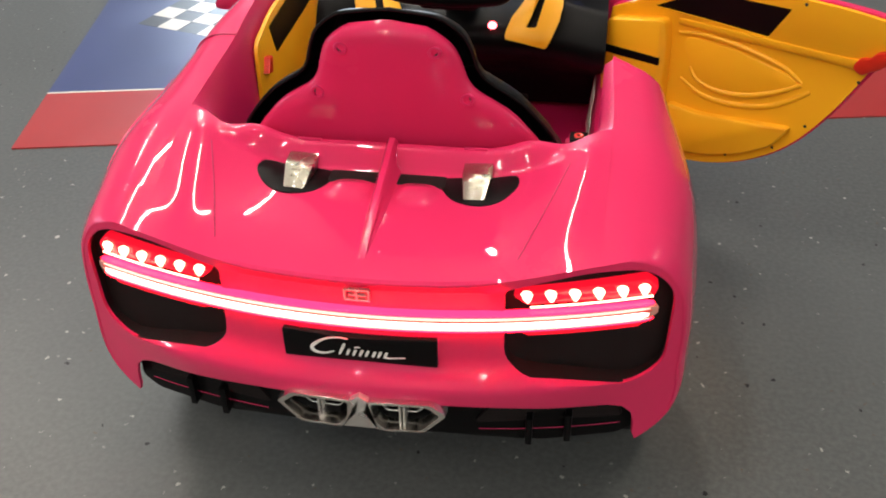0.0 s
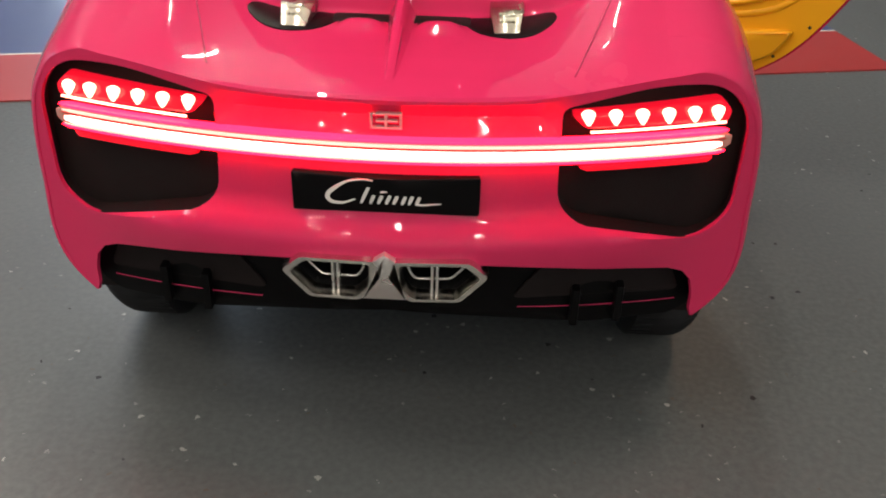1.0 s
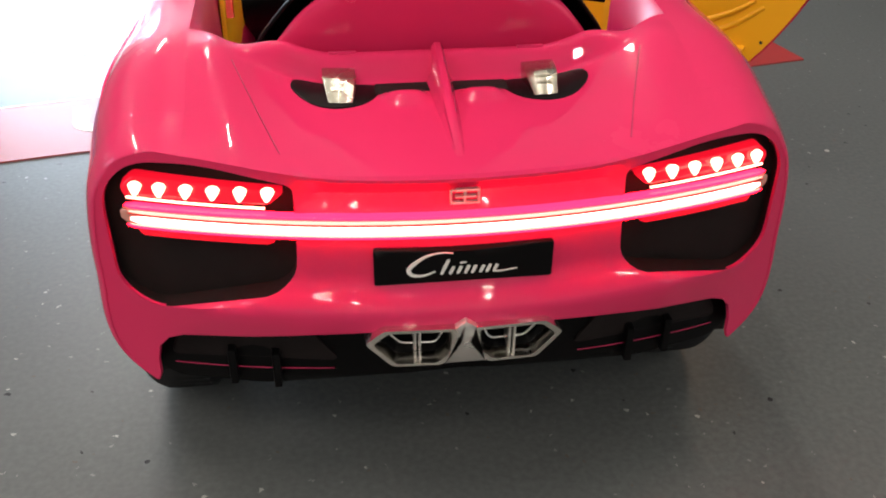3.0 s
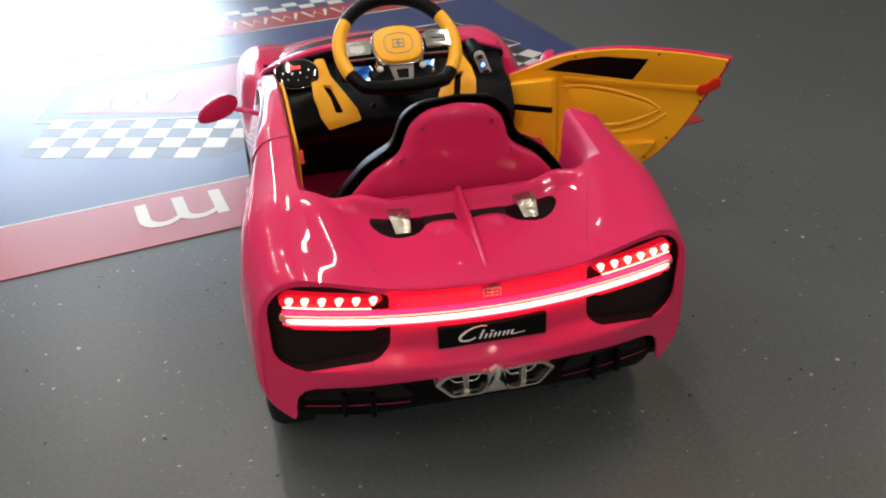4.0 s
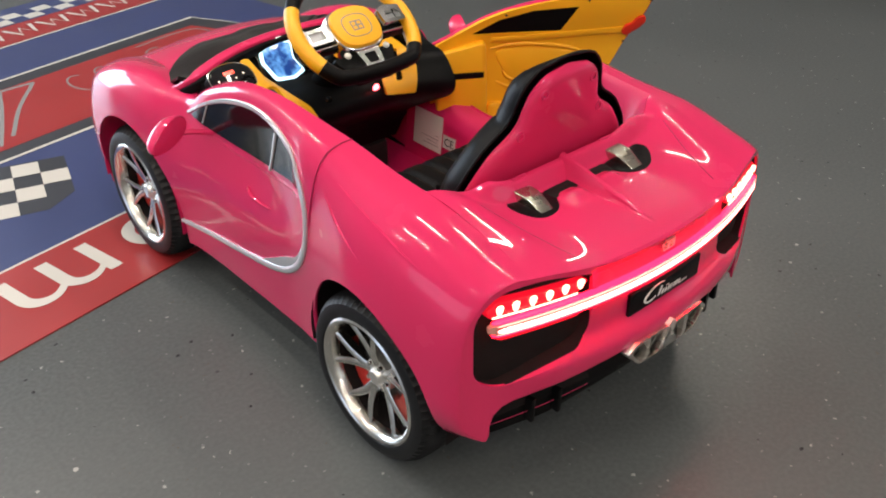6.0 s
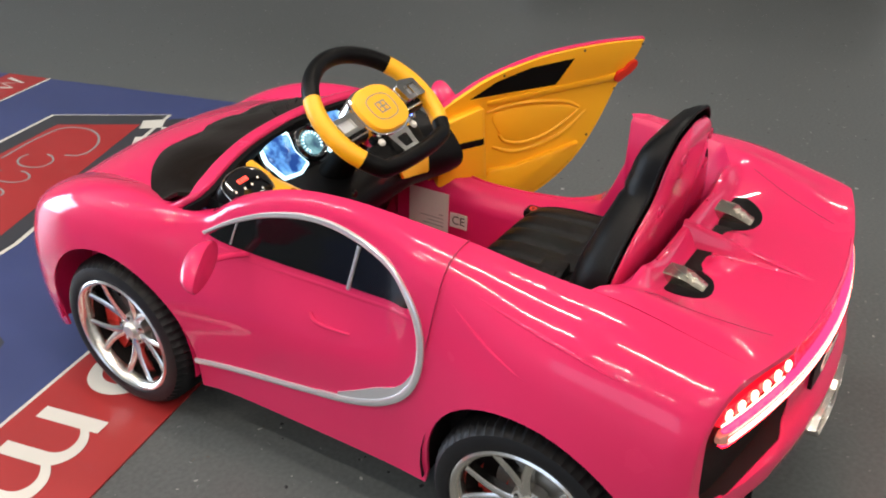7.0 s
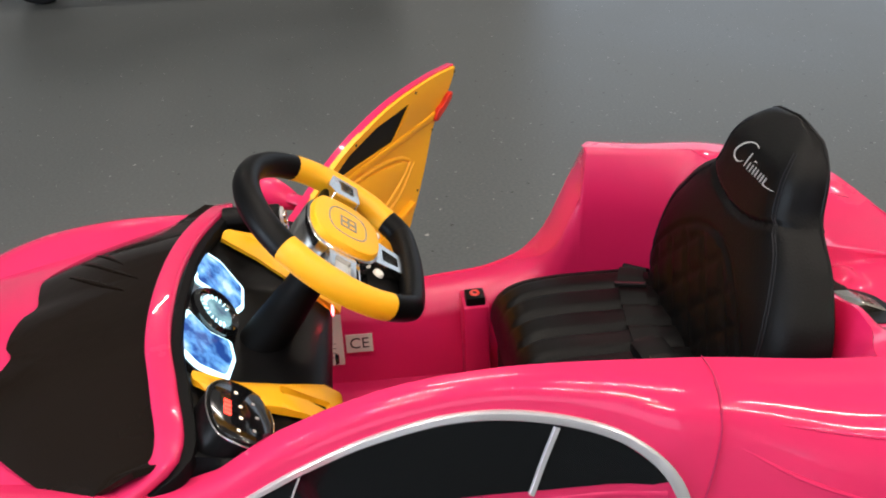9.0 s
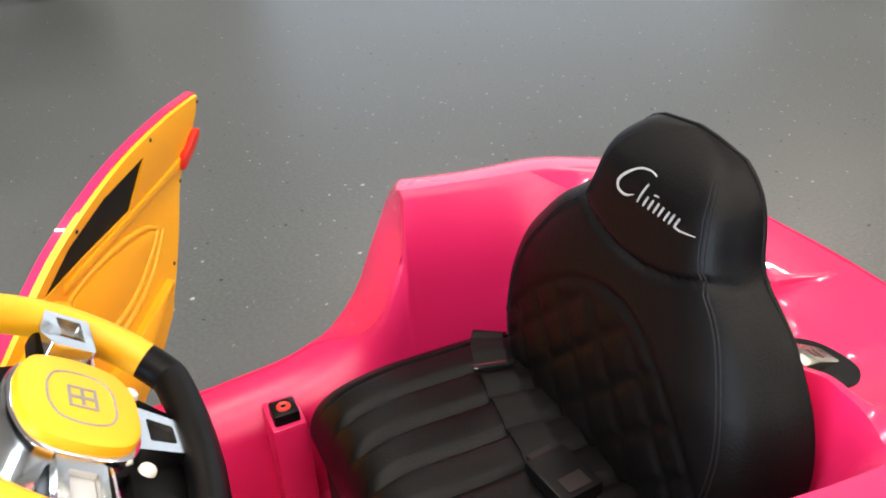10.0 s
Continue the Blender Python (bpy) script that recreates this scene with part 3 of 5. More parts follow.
low = [(0.268, 0.2225), (0.284, 0.2150), (0.295, 0.202), (0.2995, 0.184), (0.300, 0.166)]
low = [(-x, z) for x, z in low[::-1]] + [(x, 0.250 - 0.36 * x * x) for x in np.linspace(-0.22, 0.22, 24)] + low
fascia_outline = half + lip + [(-x, z) for x, z in half[::-1]] + low
recess = round_corners([(0.152, 0.288), (0.293, 0.251), (0.324, 0.273), (0.325, 0.372), (0.293, 0.406), (0.232, 0.410), (0.150, 0.392)], [0.03, 0.03, 0.05, 0.05, 0.03, 0.06, 0.01], 6)
recess_left = [(-x, z) for x, z in recess]
bm = patch(fascia_outline, [recess, recess_left], 0.011, lambda x, z: Vector((x, fascia_y(x, z), z)), flip=False, thick=0.004)
tail = part("rear_fascia", bm, PINK, car, "pink rear bumper with dark recesses")
for sgn, loop in ((1, recess), (-1, recess_left)):
    rows = [[(x, fascia_y(x, z) + 0.001, z) for x, z in loop], [(x, tail_y(x) + 0.022, z) for x, z in loop]]
    bm = grid(rows, close=True, flip=sgn < 0)
    part("recess_rim", bm, BLACK_MATT, tail)
    bm = patch(loop, [], 0.012, lambda x, z: Vector((x, tail_y(x) + 0.016, z)))
    part("recess_mesh", bm, BLACK_MATT, tail, "black perforated panel in the recess")

# Bonnet and windscreen.


def hood_z(x, y):
    xr, zr = side(y, 0.54)
    return zr + (0.022 - 0.05 * max(0, y - 1.15)) * (1 - (x / xr) ** 2)


rows = []
for k in range(40):
    y = 0.93 + (1.34 - 0.93) * k / 39
    xr = side(y, 0.54)[0]
    rows.append([(v * xr, y, hood_z(v * xr, y)) for v in np.linspace(-1, 1, 41)])
bm = grid(rows)
thicken(bm, 0.004)
part("bonnet", bm, PINK, car, "glossy pink bonnet")
# Nose: closes the front between the flanks.
rows = []
for s in np.linspace(0.13, 0.54, 14):
    xe, ze = side(1.34, s)
    rows.append([(v * xe, 1.34 + 0.04 * (1 - v * v) * (0.4 + 0.6 * ease(0.54, 0.2, s)), ze if s < 0.535 else hood_z(v * xe, 1.34)) for v in np.linspace(-1, 1, 31)])
bm = grid(rows, flip=True)
part("front_bumper", bm, PINK, car)


def screen_edge(x):
    """How far ahead the foot of the windscreen lies."""
    return float(hermite(np.array([0, 0.03, 0.05, 0.085, 0.13, 0.18, 0.22, 0.255, 0.275, 0.285]), np.array([[1.108], [1.104], [1.093], [1.101], [1.107], [1.080], [1.043], [1.000], [0.965], [0.945]]), abs(x))[0])


def header_y(x):
    return 0.936 - 0.05 * ease(0.10, 0.25, abs(x)) + 0.066 * ease(0.250, 0.284, abs(x))


def screen_z(x, y):
    y0, y1 = header_y(x), screen_edge(x)
    u = min(1.0, max(0.0, (y - y0) / max(0.02, y1 - y0)))
    top = 0.447 - 0.02 * ease(0.12, 0.26, abs(x))
    return (hood_z(x, max(y, 0.93)) + 0.004) * u + top * (1 - u)


edge = [(x, screen_edge(x)) for x in np.linspace(0.268, -0.268, 78)]
back = [(x, header_y(x)) for x in np.linspace(-0.268, 0.268, 56)]
bm = patch(edge + back, [], 0.012, lambda x, y: Vector((x, y, screen_z(x, y))), thick=0.006)
screen_ob = part("windscreen", bm, SCREEN, car, "glossy black windscreen")
for sgn, ridges in ((1, ((0.030, 0.105, 0.985, 1.068, 0.0045), (0.052, 0.140, 0.972, 1.062, 0.0035), (0.100, 0.165, 1.000, 1.050, 0.0030))),):
    for x0, x1, y0, y1, r in ridges:
        ridge = [(sgn * (x0 + (x1 - x0) * u), y0 + (y1 - y0) * u) for u in np.linspace(0, 1, 12)]
        part("moulded_ridge", tube([(x, y, screen_z(x, y) + 0.001) for x, y in ridge], ring(r * 0.8, 8, 0.5), scale=lambda u: max(0.1, math.sin(math.pi * (0.05 + 0.9 * u)))), SCREEN, screen_ob)
hoop = [(-0.274, 0.972, 0.384), (-0.265, 0.925, 0.404), (-0.250, 0.894, 0.428), (-0.18, 0.905, 0.446), (-0.10, 0.922, 0.452), (0, 0.928, 0.454)]
hoop = hoop + [(-x, y, z) for x, y, z in hoop[-2::-1]]
bm = tube(smooth_line(hoop, 70), round_corners([(-0.013, -0.006), (0.013, -0.006), (0.013, 0.006), (-0.013, 0.006)], 0.005, 3))
part("windscreen_frame", bm, PINK, car, "pink hoop over the windscreen")

# Cockpit tub: rows from the rim down to the floor.
SILL = [(y, side(y, q)[1]) for y, q in smooth_line(opening, 80) if y > 0.396 and (q < 0.42 or y > 0.6)]


def sill_z(y):
    """Height of the doorway's edge."""
    return float(np.interp(y, [q[0] for q in SILL], [q[1] for q in SILL]))


def rounded(u):
    """Along the back of the cockpit, with rounded corners."""
    x = -0.25 + 0.5 * u
    return x, back_edge(x)


levels = [[], [], [], [], []]
for y in np.linspace(0.86, 0.245, 36):
    x, z = side(y, 0.54)
    for k, (dx, q) in enumerate(((0, z), (0.006, z - 0.012), (0.010, 0.7 * z + 0.04), (0.022, 0.24), (0.030, 0.125))):
        levels[k].append((-x + dx, y, q))
for u in np.linspace(0.0, 1, 40):
    x, y = rounded(u)
    z = deck_z(x, y) + deck_form(x, y)
    for k, (dy, q, f) in enumerate(((0, z, 1), (0.006, z - 0.012, 0.985), (0.012, 0.36, 0.96), (0.025, 0.24, 0.92), (0.04, 0.125, 0.88))):
        levels[k].append((x * f, y + dy, q))
for y in np.concatenate([np.linspace(0.245, 0.385, 10), np.linspace(0.392, 0.50, 24), np.linspace(0.52, 0.78, 14), np.linspace(0.79, 0.875, 20)]):
    x, z = side(y, 0.54)
    low = ease(0.42, 0.50, y) * (1 - ease(0.82, 0.86, y))
    z = min(z, sill_z(y)) if y > 0.396 else z
    x0 = x + (side(y, 0.25)[0] - 0.004 - x) * low
    deep = (z * 0.7 + 0.04) * (1 - low) + (z - 0.014) * low
    for k, (a, q) in enumerate(((x0, z), (x0 - 0.010 - 0.022 * low, z + 0.004 * low - 0.008 * (1 - low)), (x - 0.008, deep), (x - 0.014, min(0.24, z - 0.03)), (x - 0.026, 0.125))):
        levels[k].append((a, y, q))


# The tub's back corners are widely rounded below the rim.
for k in range(1, 5):
    row = [Vector(q) for q in levels[k]]
    near = [max(1 - ease(0.05, 0.13, math.hypot(abs(q.x) - 0.25, q.y - 0.235)), 0.0) for q in row]
    for _ in range(6 if k == 1 else 40):
        row = [row[0]] + [row[i].lerp((row[i - 1] + row[i + 1]) / 2, near[i] * 0.9) for i in range(1, len(row) - 1)] + [row[-1]]
    levels[k] = [tuple(q) for q in row]


def tub_x(y):
    x = side(y, 0.54)[0]
    return x + (side(y, 0.25)[0] - 0.004 - x) * ease(0.42, 0.50, y) * (1 - ease(0.82, 0.86, y))


jamb = []
for y, s in smooth_line(opening, 60):
    p = flank(1)(y, s)
    w = tub_x(y)
    ahead = max(0.0, 0.3915 - y)
    jamb.append([(p.x + (w - p.x) * u, y + ahead * u + 0.004 * math.sin(math.pi * u) * (1 if y < 0.6 else -1), p.z + 0.003 * math.sin(math.pi * u)) for u in np.linspace(0, 1, 6)])
bm = grid(jamb)
bmesh.ops.recalc_face_normals(bm, faces=bm.faces)
part("door_jamb", bm, PINK, car)
tub = part("tub", grid(levels, flip=True), PINK_MATT, car, "pink moulded cockpit tub", angle=85)
part("tub_floor", block(-0.24, 0.24, 0.235, 0.96, 0.112, 0.127), PINK_MATT, car)
part("underbody", block(-0.27, 0.27, 0.17, 1.28, 0.095, 0.115, 0.004), BLACK_MATT, car, "black floor pan")


def axle(y, sgn):
    x = 0.284 if y < 0.5 else 0.272
    return Matrix.Translation((sgn * x, y, WHEEL_R)) @ Matrix.Rotation(sgn * math.pi / 2, 4, "Y")


def build_tyre(m):
    """A plastic tyre with moulded tread blocks on its shoulder."""
    profile = [(0.106, 0.056), (0.110, 0.062), (0.120, 0.064), (0.131, 0.060), (0.138, 0.052), (0.1425, 0.043), (0.1435, 0.030), (0.1435, 0.010), (0.1435, -0.012), (0.140, -0.016), (0.125, -0.019), (0.09, -0.019)]
    rows = []
    n = 120
    for k in range(n + 1):
        a = 2 * math.pi * k / n
        dent = 0.0058 if k % 2 else 0.0
        row = []
        for i, (r, h) in enumerate(profile):
            r2 = r - dent if 4 <= i <= 7 else r
            row.append(m @ Vector((r2 * math.cos(a), r2 * math.sin(a), h)))
        rows.append(row)
    bm = grid(rows)
    bmesh.ops.remove_doubles(bm, verts=bm.verts, dist=1e-6)
    bmesh.ops.recalc_face_normals(bm, faces=bm.faces)
    return bm


def blade(m, line, w0, w1, rise=0.0):
    """A ridged blade along a line of (radius, degrees) in the wheel's plane."""
    pts = smooth_line([(r * math.cos(math.radians(a)), r * math.sin(math.radians(a))) for r, a in line], 11)
    rows = []
    for k, c in enumerate(pts):
        u = k / 10
        d = pts[min(10, k + 1)] - pts[max(0, k - 1)]
        d = d / np.linalg.norm(d)
        t = Vector((-d[1], d[0], 0))
        w = w0 + (w1 - w0) * u
        h = 0.037 + 0.015 * u * u + 0.004 * math.sin(math.pi * u) + rise
        rows.append([m @ (Vector((c[0], c[1], 0)) + t * x + Vector((0, 0, z))) for x, z in ((-w, h - 0.016), (-w, h - 0.003), (-w * 0.35, h), (w * 0.35, h), (w, h - 0.003), (w, h - 0.016))])
    bm = grid(rows, close=True)
    bmesh.ops.recalc_face_normals(bm, faces=bm.faces)
    return bm


def spoke(m, a):
    """A forked spoke: two curved blades that part near the hub and run apart to the rim."""
    return joined(*[blade(m, [(0.012, a), (0.036, a + k * 5), (0.064, a + k * 11), (0.100, a + k * 18)], 0.0080, 0.0052) for k in (-1, 1)])


def wheel(y, sgn, turn):
    w = new("wheel")
    w.parent = car
    m = axle(y, sgn) @ Matrix.Rotation(math.radians(turn), 4, "Z")
    part("tyre", build_tyre(m), TYRE, w, "black plastic tyre with moulded tread")
    part("rim", lathe([(0.1085, 0.056), (0.1085, 0.0615), (0.105, 0.0635), (0.101, 0.062), (0.096, 0.054), (0.0945, 0.040)], m, 64), SPOKE, w, "silver wheel rim")
    part("rim_barrel", lathe([(0.0957, 0.042), (0.095, 0.01), (0.093, -0.018)], m, 48), BLACK_MATT, w, "black inside of the rim")
    for k in range(5):
        a = 72 * k
        part("spoke", spoke(m, a), SPOKE, w)
        b = math.radians(a + 36)
        nut = m @ Matrix.Translation((0.022 * math.cos(b), 0.022 * math.sin(b), 0.036))
        part("wheel_nut", lathe([(0.0, 0.006), (0.0035, 0.006), (0.0042, 0.004), (0.0045, 0.0)], nut, 8), CHROME, w)
    part("hub_cap", lathe([(0.0, 0.046), (0.011, 0.0455), (0.0135, 0.043), (0.016, 0.038), (0.029, 0.035), (0.031, 0.02)], m, 28), SILVER, w)
    part("hub_disc", lathe([(0.0, 0.012), (0.060, 0.012), (0.064, 0.009), (0.064, 0.0)], m, 36), DISC, w, "grey brake disc")
    part("wheel_back", lathe([(0.0, 0.002), (0.095, 0.002)], m, 32), BLACK_MATT, w)
    cal = axle(y, sgn)
    for c0 in (110, 245):
        rows = []
        for k in range(9):
            a = math.radians(c0 - 32 + 64 * k / 8)
            rows.append([cal @ Vector((r * math.cos(a), r * math.sin(a), h)) for r, h in ((0.044, 0.008), (0.044, 0.022), (0.048, 0.027), (0.080, 0.027), (0.086, 0.022), (0.086, 0.008))])
        bm = grid(rows)
        bmesh.ops.recalc_face_normals(bm, faces=bm.faces)
        part("brake_caliper", bm, CALIPER, w, "red brake caliper")
    return w


for y in (REAR_WHEEL, FRONT_WHEEL):
    for sgn in (-1, 1):
        wheel(y, sgn, 12 if y < 0.5 else 40)
        bm = lathe([(0.02, -0.021), (0.170 if y > 0.5 else 0.165, -0.021), (0.172 if y > 0.5 else 0.167, 0.056)], Matrix.Translation((sgn * 0.272, y, WHEEL_R + 0.004)) @ Matrix.Rotation(sgn * math.pi / 2, 4, "Y"), 40)
        bmesh.ops.delete(bm, geom=[v for v in bm.verts if v.co.z < 0.10], context="VERTS")
        part("wheel_arch_liner", bm, PINK_MATT if y > 0.5 else BLACK_MATT, car)
# ---- tail lamps, plate panel, diffuser, exhausts, engine cover fittings ----


def bar_z(x):
    """Height of the middle of the light bar."""
    return 0.3545 - 0.02 * abs(x) ** 2


def band(z_off, half_h, out, depth, x0, x1, n=80):
    """A strip along the tail, half_h high, standing out from the fascia."""
    path = [(x, tail_y(x) - out, bar_z(x) + z_off) for x in np.linspace(x0, x1, n)]
    section = round_corners([(-depth / 2, -half_h), (depth / 2, -half_h), (depth / 2, half_h), (-depth / 2, half_h)], min(depth, half_h) * 0.45, 3)
    return tube(path, section, scale=lambda u: max(0.25, min(1.0, min(u, 1 - u) / 0.014)) ** 0.5)


lamp = part("light_bar", band(0, 0.0086, 0.000, 0.014, -0.306, 0.306), LED_EDGE, car, "red-rimmed light bar glowing white across the tail")
part("lit_strip", band(-0.0014, 0.0038, 0.0066, 0.004, -0.297, 0.297), LED_BAR, lamp, "glowing white light strip")
# Thin red strips added along the bar to redden the fascia around it.
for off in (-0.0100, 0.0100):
    part("halo_strip", band(off, 0.0013, 0.0015, 0.010, -0.302, 0.302), BAR_HALO, lamp, "red edge strip added to cast the light bar's halo")
part("lit_line", band(0.0062, 0.0013, 0.0066, 0.003, -0.298, 0.298), LED_LINE, lamp)
part("lit_line", band(-0.0068, 0.0009, 0.0066, 0.003, -0.298, 0.298), LED_LINE, lamp)
part("dark_line", band(0.0039, 0.0011, 0.0072, 0.002, -0.300, 0.300), CALIPER, lamp)
for sgn in (-1, 1):
    xs = [0.172, 0.196, 0.220, 0.244, 0.268, 0.290]
    out = round_corners([(0.157, 0.385), (0.172, 0.371), (0.302, 0.366), (0.306, 0.378), (0.292, 0.391)], 0.005, 3)
    cl = part("tail_lamp", prism([(sgn * x, z) for x, z in out], lambda a, b, h: Vector((a, tail_y(a) + 0.024 - h, b)), 0.022, 0.003), LED_LENS, car, "red tail lamp cluster with six bright spots")
    for i, x in enumerate(xs):
        z = 0.3855 - 0.004 * (i / 5)
        drop = ball(Matrix.Identity(4), 12, 8)
        for v in drop.verts:
            low = max(0.0, -v.co.z)
            v.co = Vector((sgn * x + sgn * 0.0015 * low + v.co.x * 0.0062 * (1 - 0.45 * low), tail_y(x) + 0.001 + v.co.y * 0.0040, z + v.co.z * (0.0046 if v.co.z > 0 else 0.0105)))
        part("lit_spot", drop, LED_DOT, cl)
    part("lit_edge", tube([(sgn * x, tail_y(x) + 0.0012, 0.3690 - 0.010 * (x - 0.17) ** 2) for x in np.linspace(0.176, 0.300, 14)], ring(0.0012, 6)), LED_DOT, cl)
    part("lower_reflector", band(-0.0185, 0.003, -0.004, 0.010, sgn * 0.170, sgn * 0.292, 24), LED_LENS, car, "red strip below the light bar")


def script(place, mat, parent, depth=0.0012, label="", bold=1.0):
    """A maker's script drawn as plain strokes: a long hook, short slanted bars, a tail."""

    def stroke(pts, widths, n=18):
        line = smooth_line(pts, n)
        rows = []
        for k in range(n):
            a, b = line[max(0, k - 1)], line[min(n - 1, k + 1)]
            t = (b - a) / (np.linalg.norm(b - a) + 1e-9)
            w = 0.5 * bold * float(np.interp(k / (n - 1), np.linspace(0, 1, len(widths)), widths))
            l, r = line[k] + np.array([-t[1], t[0]]) * w, line[k] - np.array([-t[1], t[0]]) * w
            rows.append([place(*l, 0.0), place(*l, depth), place(*r, depth), place(*r, 0.0)])
        bm = grid(rows, close=True)
        bmesh.ops.recalc_face_normals(bm, faces=bm.faces)
        return bm

    strokes = [stroke([(0.42, 0.278), (0.33, 0.292), (0.20, 0.262), (0.08, 0.170), (0.015, 0.075), (0.045, 0.005), (0.15, -0.008), (0.26, 0.045)], [0.012, 0.016, 0.026, 0.042, 0.040, 0.026, 0.012], 30)]
    for u, hgt in ((0.315, 0.195), (0.395, 0.10), (0.465, 0.10), (0.535, 0.105), (0.60, 0.10), (0.675, 0.095), (0.735, 0.10), (0.80, 0.095)):
        strokes.append(stroke([(u, 0.0), (u + hgt * 0.16, hgt * 0.5), (u + hgt * 0.34, hgt)], [0.022, 0.034, 0.028], 6))
    strokes.append(stroke([(0.80, 0.008), (0.85, -0.002), (0.92, 0.006), (1.02, 0.018)], [0.022, 0.016, 0.012, 0.008], 10))
    strokes.append(stroke([(0.485, 0.142), (0.52, 0.150), (0.545, 0.148)], [0.016, 0.018, 0.010], 5))
    return part("script", joined(*strokes), mat, parent, label, smooth=False)


bm = patch(round_corners([(-0.083, 0.293), (0.083, 0.293), (0.083, 0.331), (-0.083, 0.331)], 0.002, 2), [], 0.010, lambda x, z: Vector((x, tail_y(x) - 0.0052, z)), thick=0.006)
bmesh.ops.recalc_face_normals(bm, faces=bm.faces)
plate = part("name_panel", bm, BLACK, car, "black panel with a pale script")
script(lambda a, b, h: Vector((-0.053 + 0.100 * a, tail_y(-0.053 + 0.100 * a) - 0.0052 - h, 0.3040 + 0.080 * b)), WHITE, plate, 0.001)
em = []
for x0, x1, z0, z1 in ((-0.016, 0.016, 0.0120, 0.0145), (-0.016, 0.016, -0.0020, 0.0005), (-0.016, -0.0135, 0.0, 0.013), (-0.0015, 0.0015, 0.0, 0.013), (0.0135, 0.016, 0.0, 0.013), (-0.010, 0.012, 0.0050, 0.0072)):
    em.append(prism([(x0 * 0.85, z0 * 0.9), (x1 * 0.85, z0 * 0.9), (x1 * 0.85, z1 * 0.9), (x0 * 0.85, z1 * 0.9)], lambda a, b, h: Vector((a, tail_y(a) + 0.0068 - h, 0.3735 + b)), 0.004, 0.0006))
part("emblem", joined(*em), SILVER, car, "small chrome emblem of crossing bars", smooth=False)
# Diffuser.
d_out = round_corners([(-0.308, 0.162), (-0.300, 0.208), (-0.280, 0.224), (0, 0.252), (0.280, 0.224), (0.300, 0.208), (0.308, 0.162), (0.285, 0.150), (0.20, 0.152), (0, 0.172), (-0.20, 0.152), (-0.285, 0.150)], 0.008, 3)
diff = part("diffuser", patch(d_out, [], 0.012, lambda x, z: Vector((x, tail_y(x) + 0.020, z)), thick=0.02), BLACK, car, "black plastic rear diffuser")
for sgn in (-1, 1):
    rows = round_corners([(0.118, 0.188), (0.150, 0.228), (0.276, 0.212), (0.290, 0.180)], 0.010, 3)
    part("diffuser_panel", prism([(sgn * x, z) for x, z in rows], lambda a, b, h: Vector((a, tail_y(a) + 0.0205 - h, b)), 0.004, 0.001), BLACK_MATT, diff)
    for x in (0.182, 0.226):
        part("diffuser_fin", block(sgn * x - 0.004, sgn * x + 0.004, tail_y(x) + 0.008, tail_y(x) + 0.034, 0.156, 0.198, 0.002), BLACK, diff)
    path = [(sgn * x, tail_y(x) + 0.0155, 0.180 - 0.05 * (x - 0.1)) for x in np.linspace(0.125, 0.286, 16)]
    part("pink_strip", tube(path, ring(0.0006, 6)), SEAM, diff, "thin pink strip")
# Black block put where only shade shows behind the diffuser.
part("underside_shade", block(-0.26, 0.26, 0.085, 0.14, 0.150, 0.19, 0.01), BLACK_MATT, car)


def exhaust(sgn):
    """A trapezoid tail pipe with a sloping inner funnel and two bars."""
    outer = [(0.006, 0.2550), (0.078, 0.2550), (0.096, 0.2390), (0.070, 0.2120), (0.022, 0.2120), (0.008, 0.226)]
    inner = [(0.018, 0.2495), (0.070, 0.2495), (0.077, 0.2450), (0.060, 0.2270), (0.027, 0.2270), (0.022, 0.234)]

    def lay(loop, dy, grow=0.0):
        c = np.mean(loop, axis=0)
        pts = round_corners([tuple(c + (np.array(q) - c) * (1 + grow)) for q in loop], 0.004, 3)
        return [(sgn * x, tail_y(x) + dy, z) for x, z in pts]

    rows = [lay(outer, 0.03), lay(outer, -0.018), lay(outer, -0.024, -0.03), lay(outer, -0.024, -0.17), lay(outer, -0.016, -0.21), lay(outer, -0.006, -0.22)]
    bm = grid(rows, close=True)
    bmesh.ops.recalc_face_normals(bm, faces=bm.faces)
    ex = part("exhaust", bm, SPOKE, car, "silver trapezoid exhaust outlet", angle=30)
    rows = [lay(outer, -0.008, -0.215), lay(inner, 0.006), lay(inner, 0.03)]
    bm = grid(rows, close=True)
    bmesh.ops.recalc_face_normals(bm, faces=bm.faces)
    part("exhaust_funnel", bm, BLACK, ex, "dark inner funnel")
    loop = lay(inner, -0.006)
    part("inner_rim", tube(loop + loop[:1], ring(0.0012, 6)), SILVER, ex)
    for x in (0.043, 0.0475):
        part("exhaust_bar", block(sgn * x - 0.0012, sgn * x + 0.0012, -0.018, 0.02, 0.214, 0.2535, 0.0004), SILVER, ex)
    part("exhaust_back", prism([(sgn * x, z) for x, z in inner], lambda a, b, h: Vector((a, 0.030 - h, b)), 0.003), BLACK_MATT, ex)


exhaust(-1), exhaust(1)
part("exhaust_bridge", prism([(-0.011, 0.254), (0, 0.262), (0.011, 0.254), (0.006, 0.238), (0.020, 0.214), (-0.020, 0.214), (-0.006, 0.238)], lambda a, b, h: Vector((a, 0.01 - h, b)), 0.034, 0.002), SILVER, car)

# Engine cover: raised front ridge, fin, two black intakes with silver bars, panel grooves.


def on_deck(x, y, h):
    return Vector((x, y, deck_z(x, y) + h))


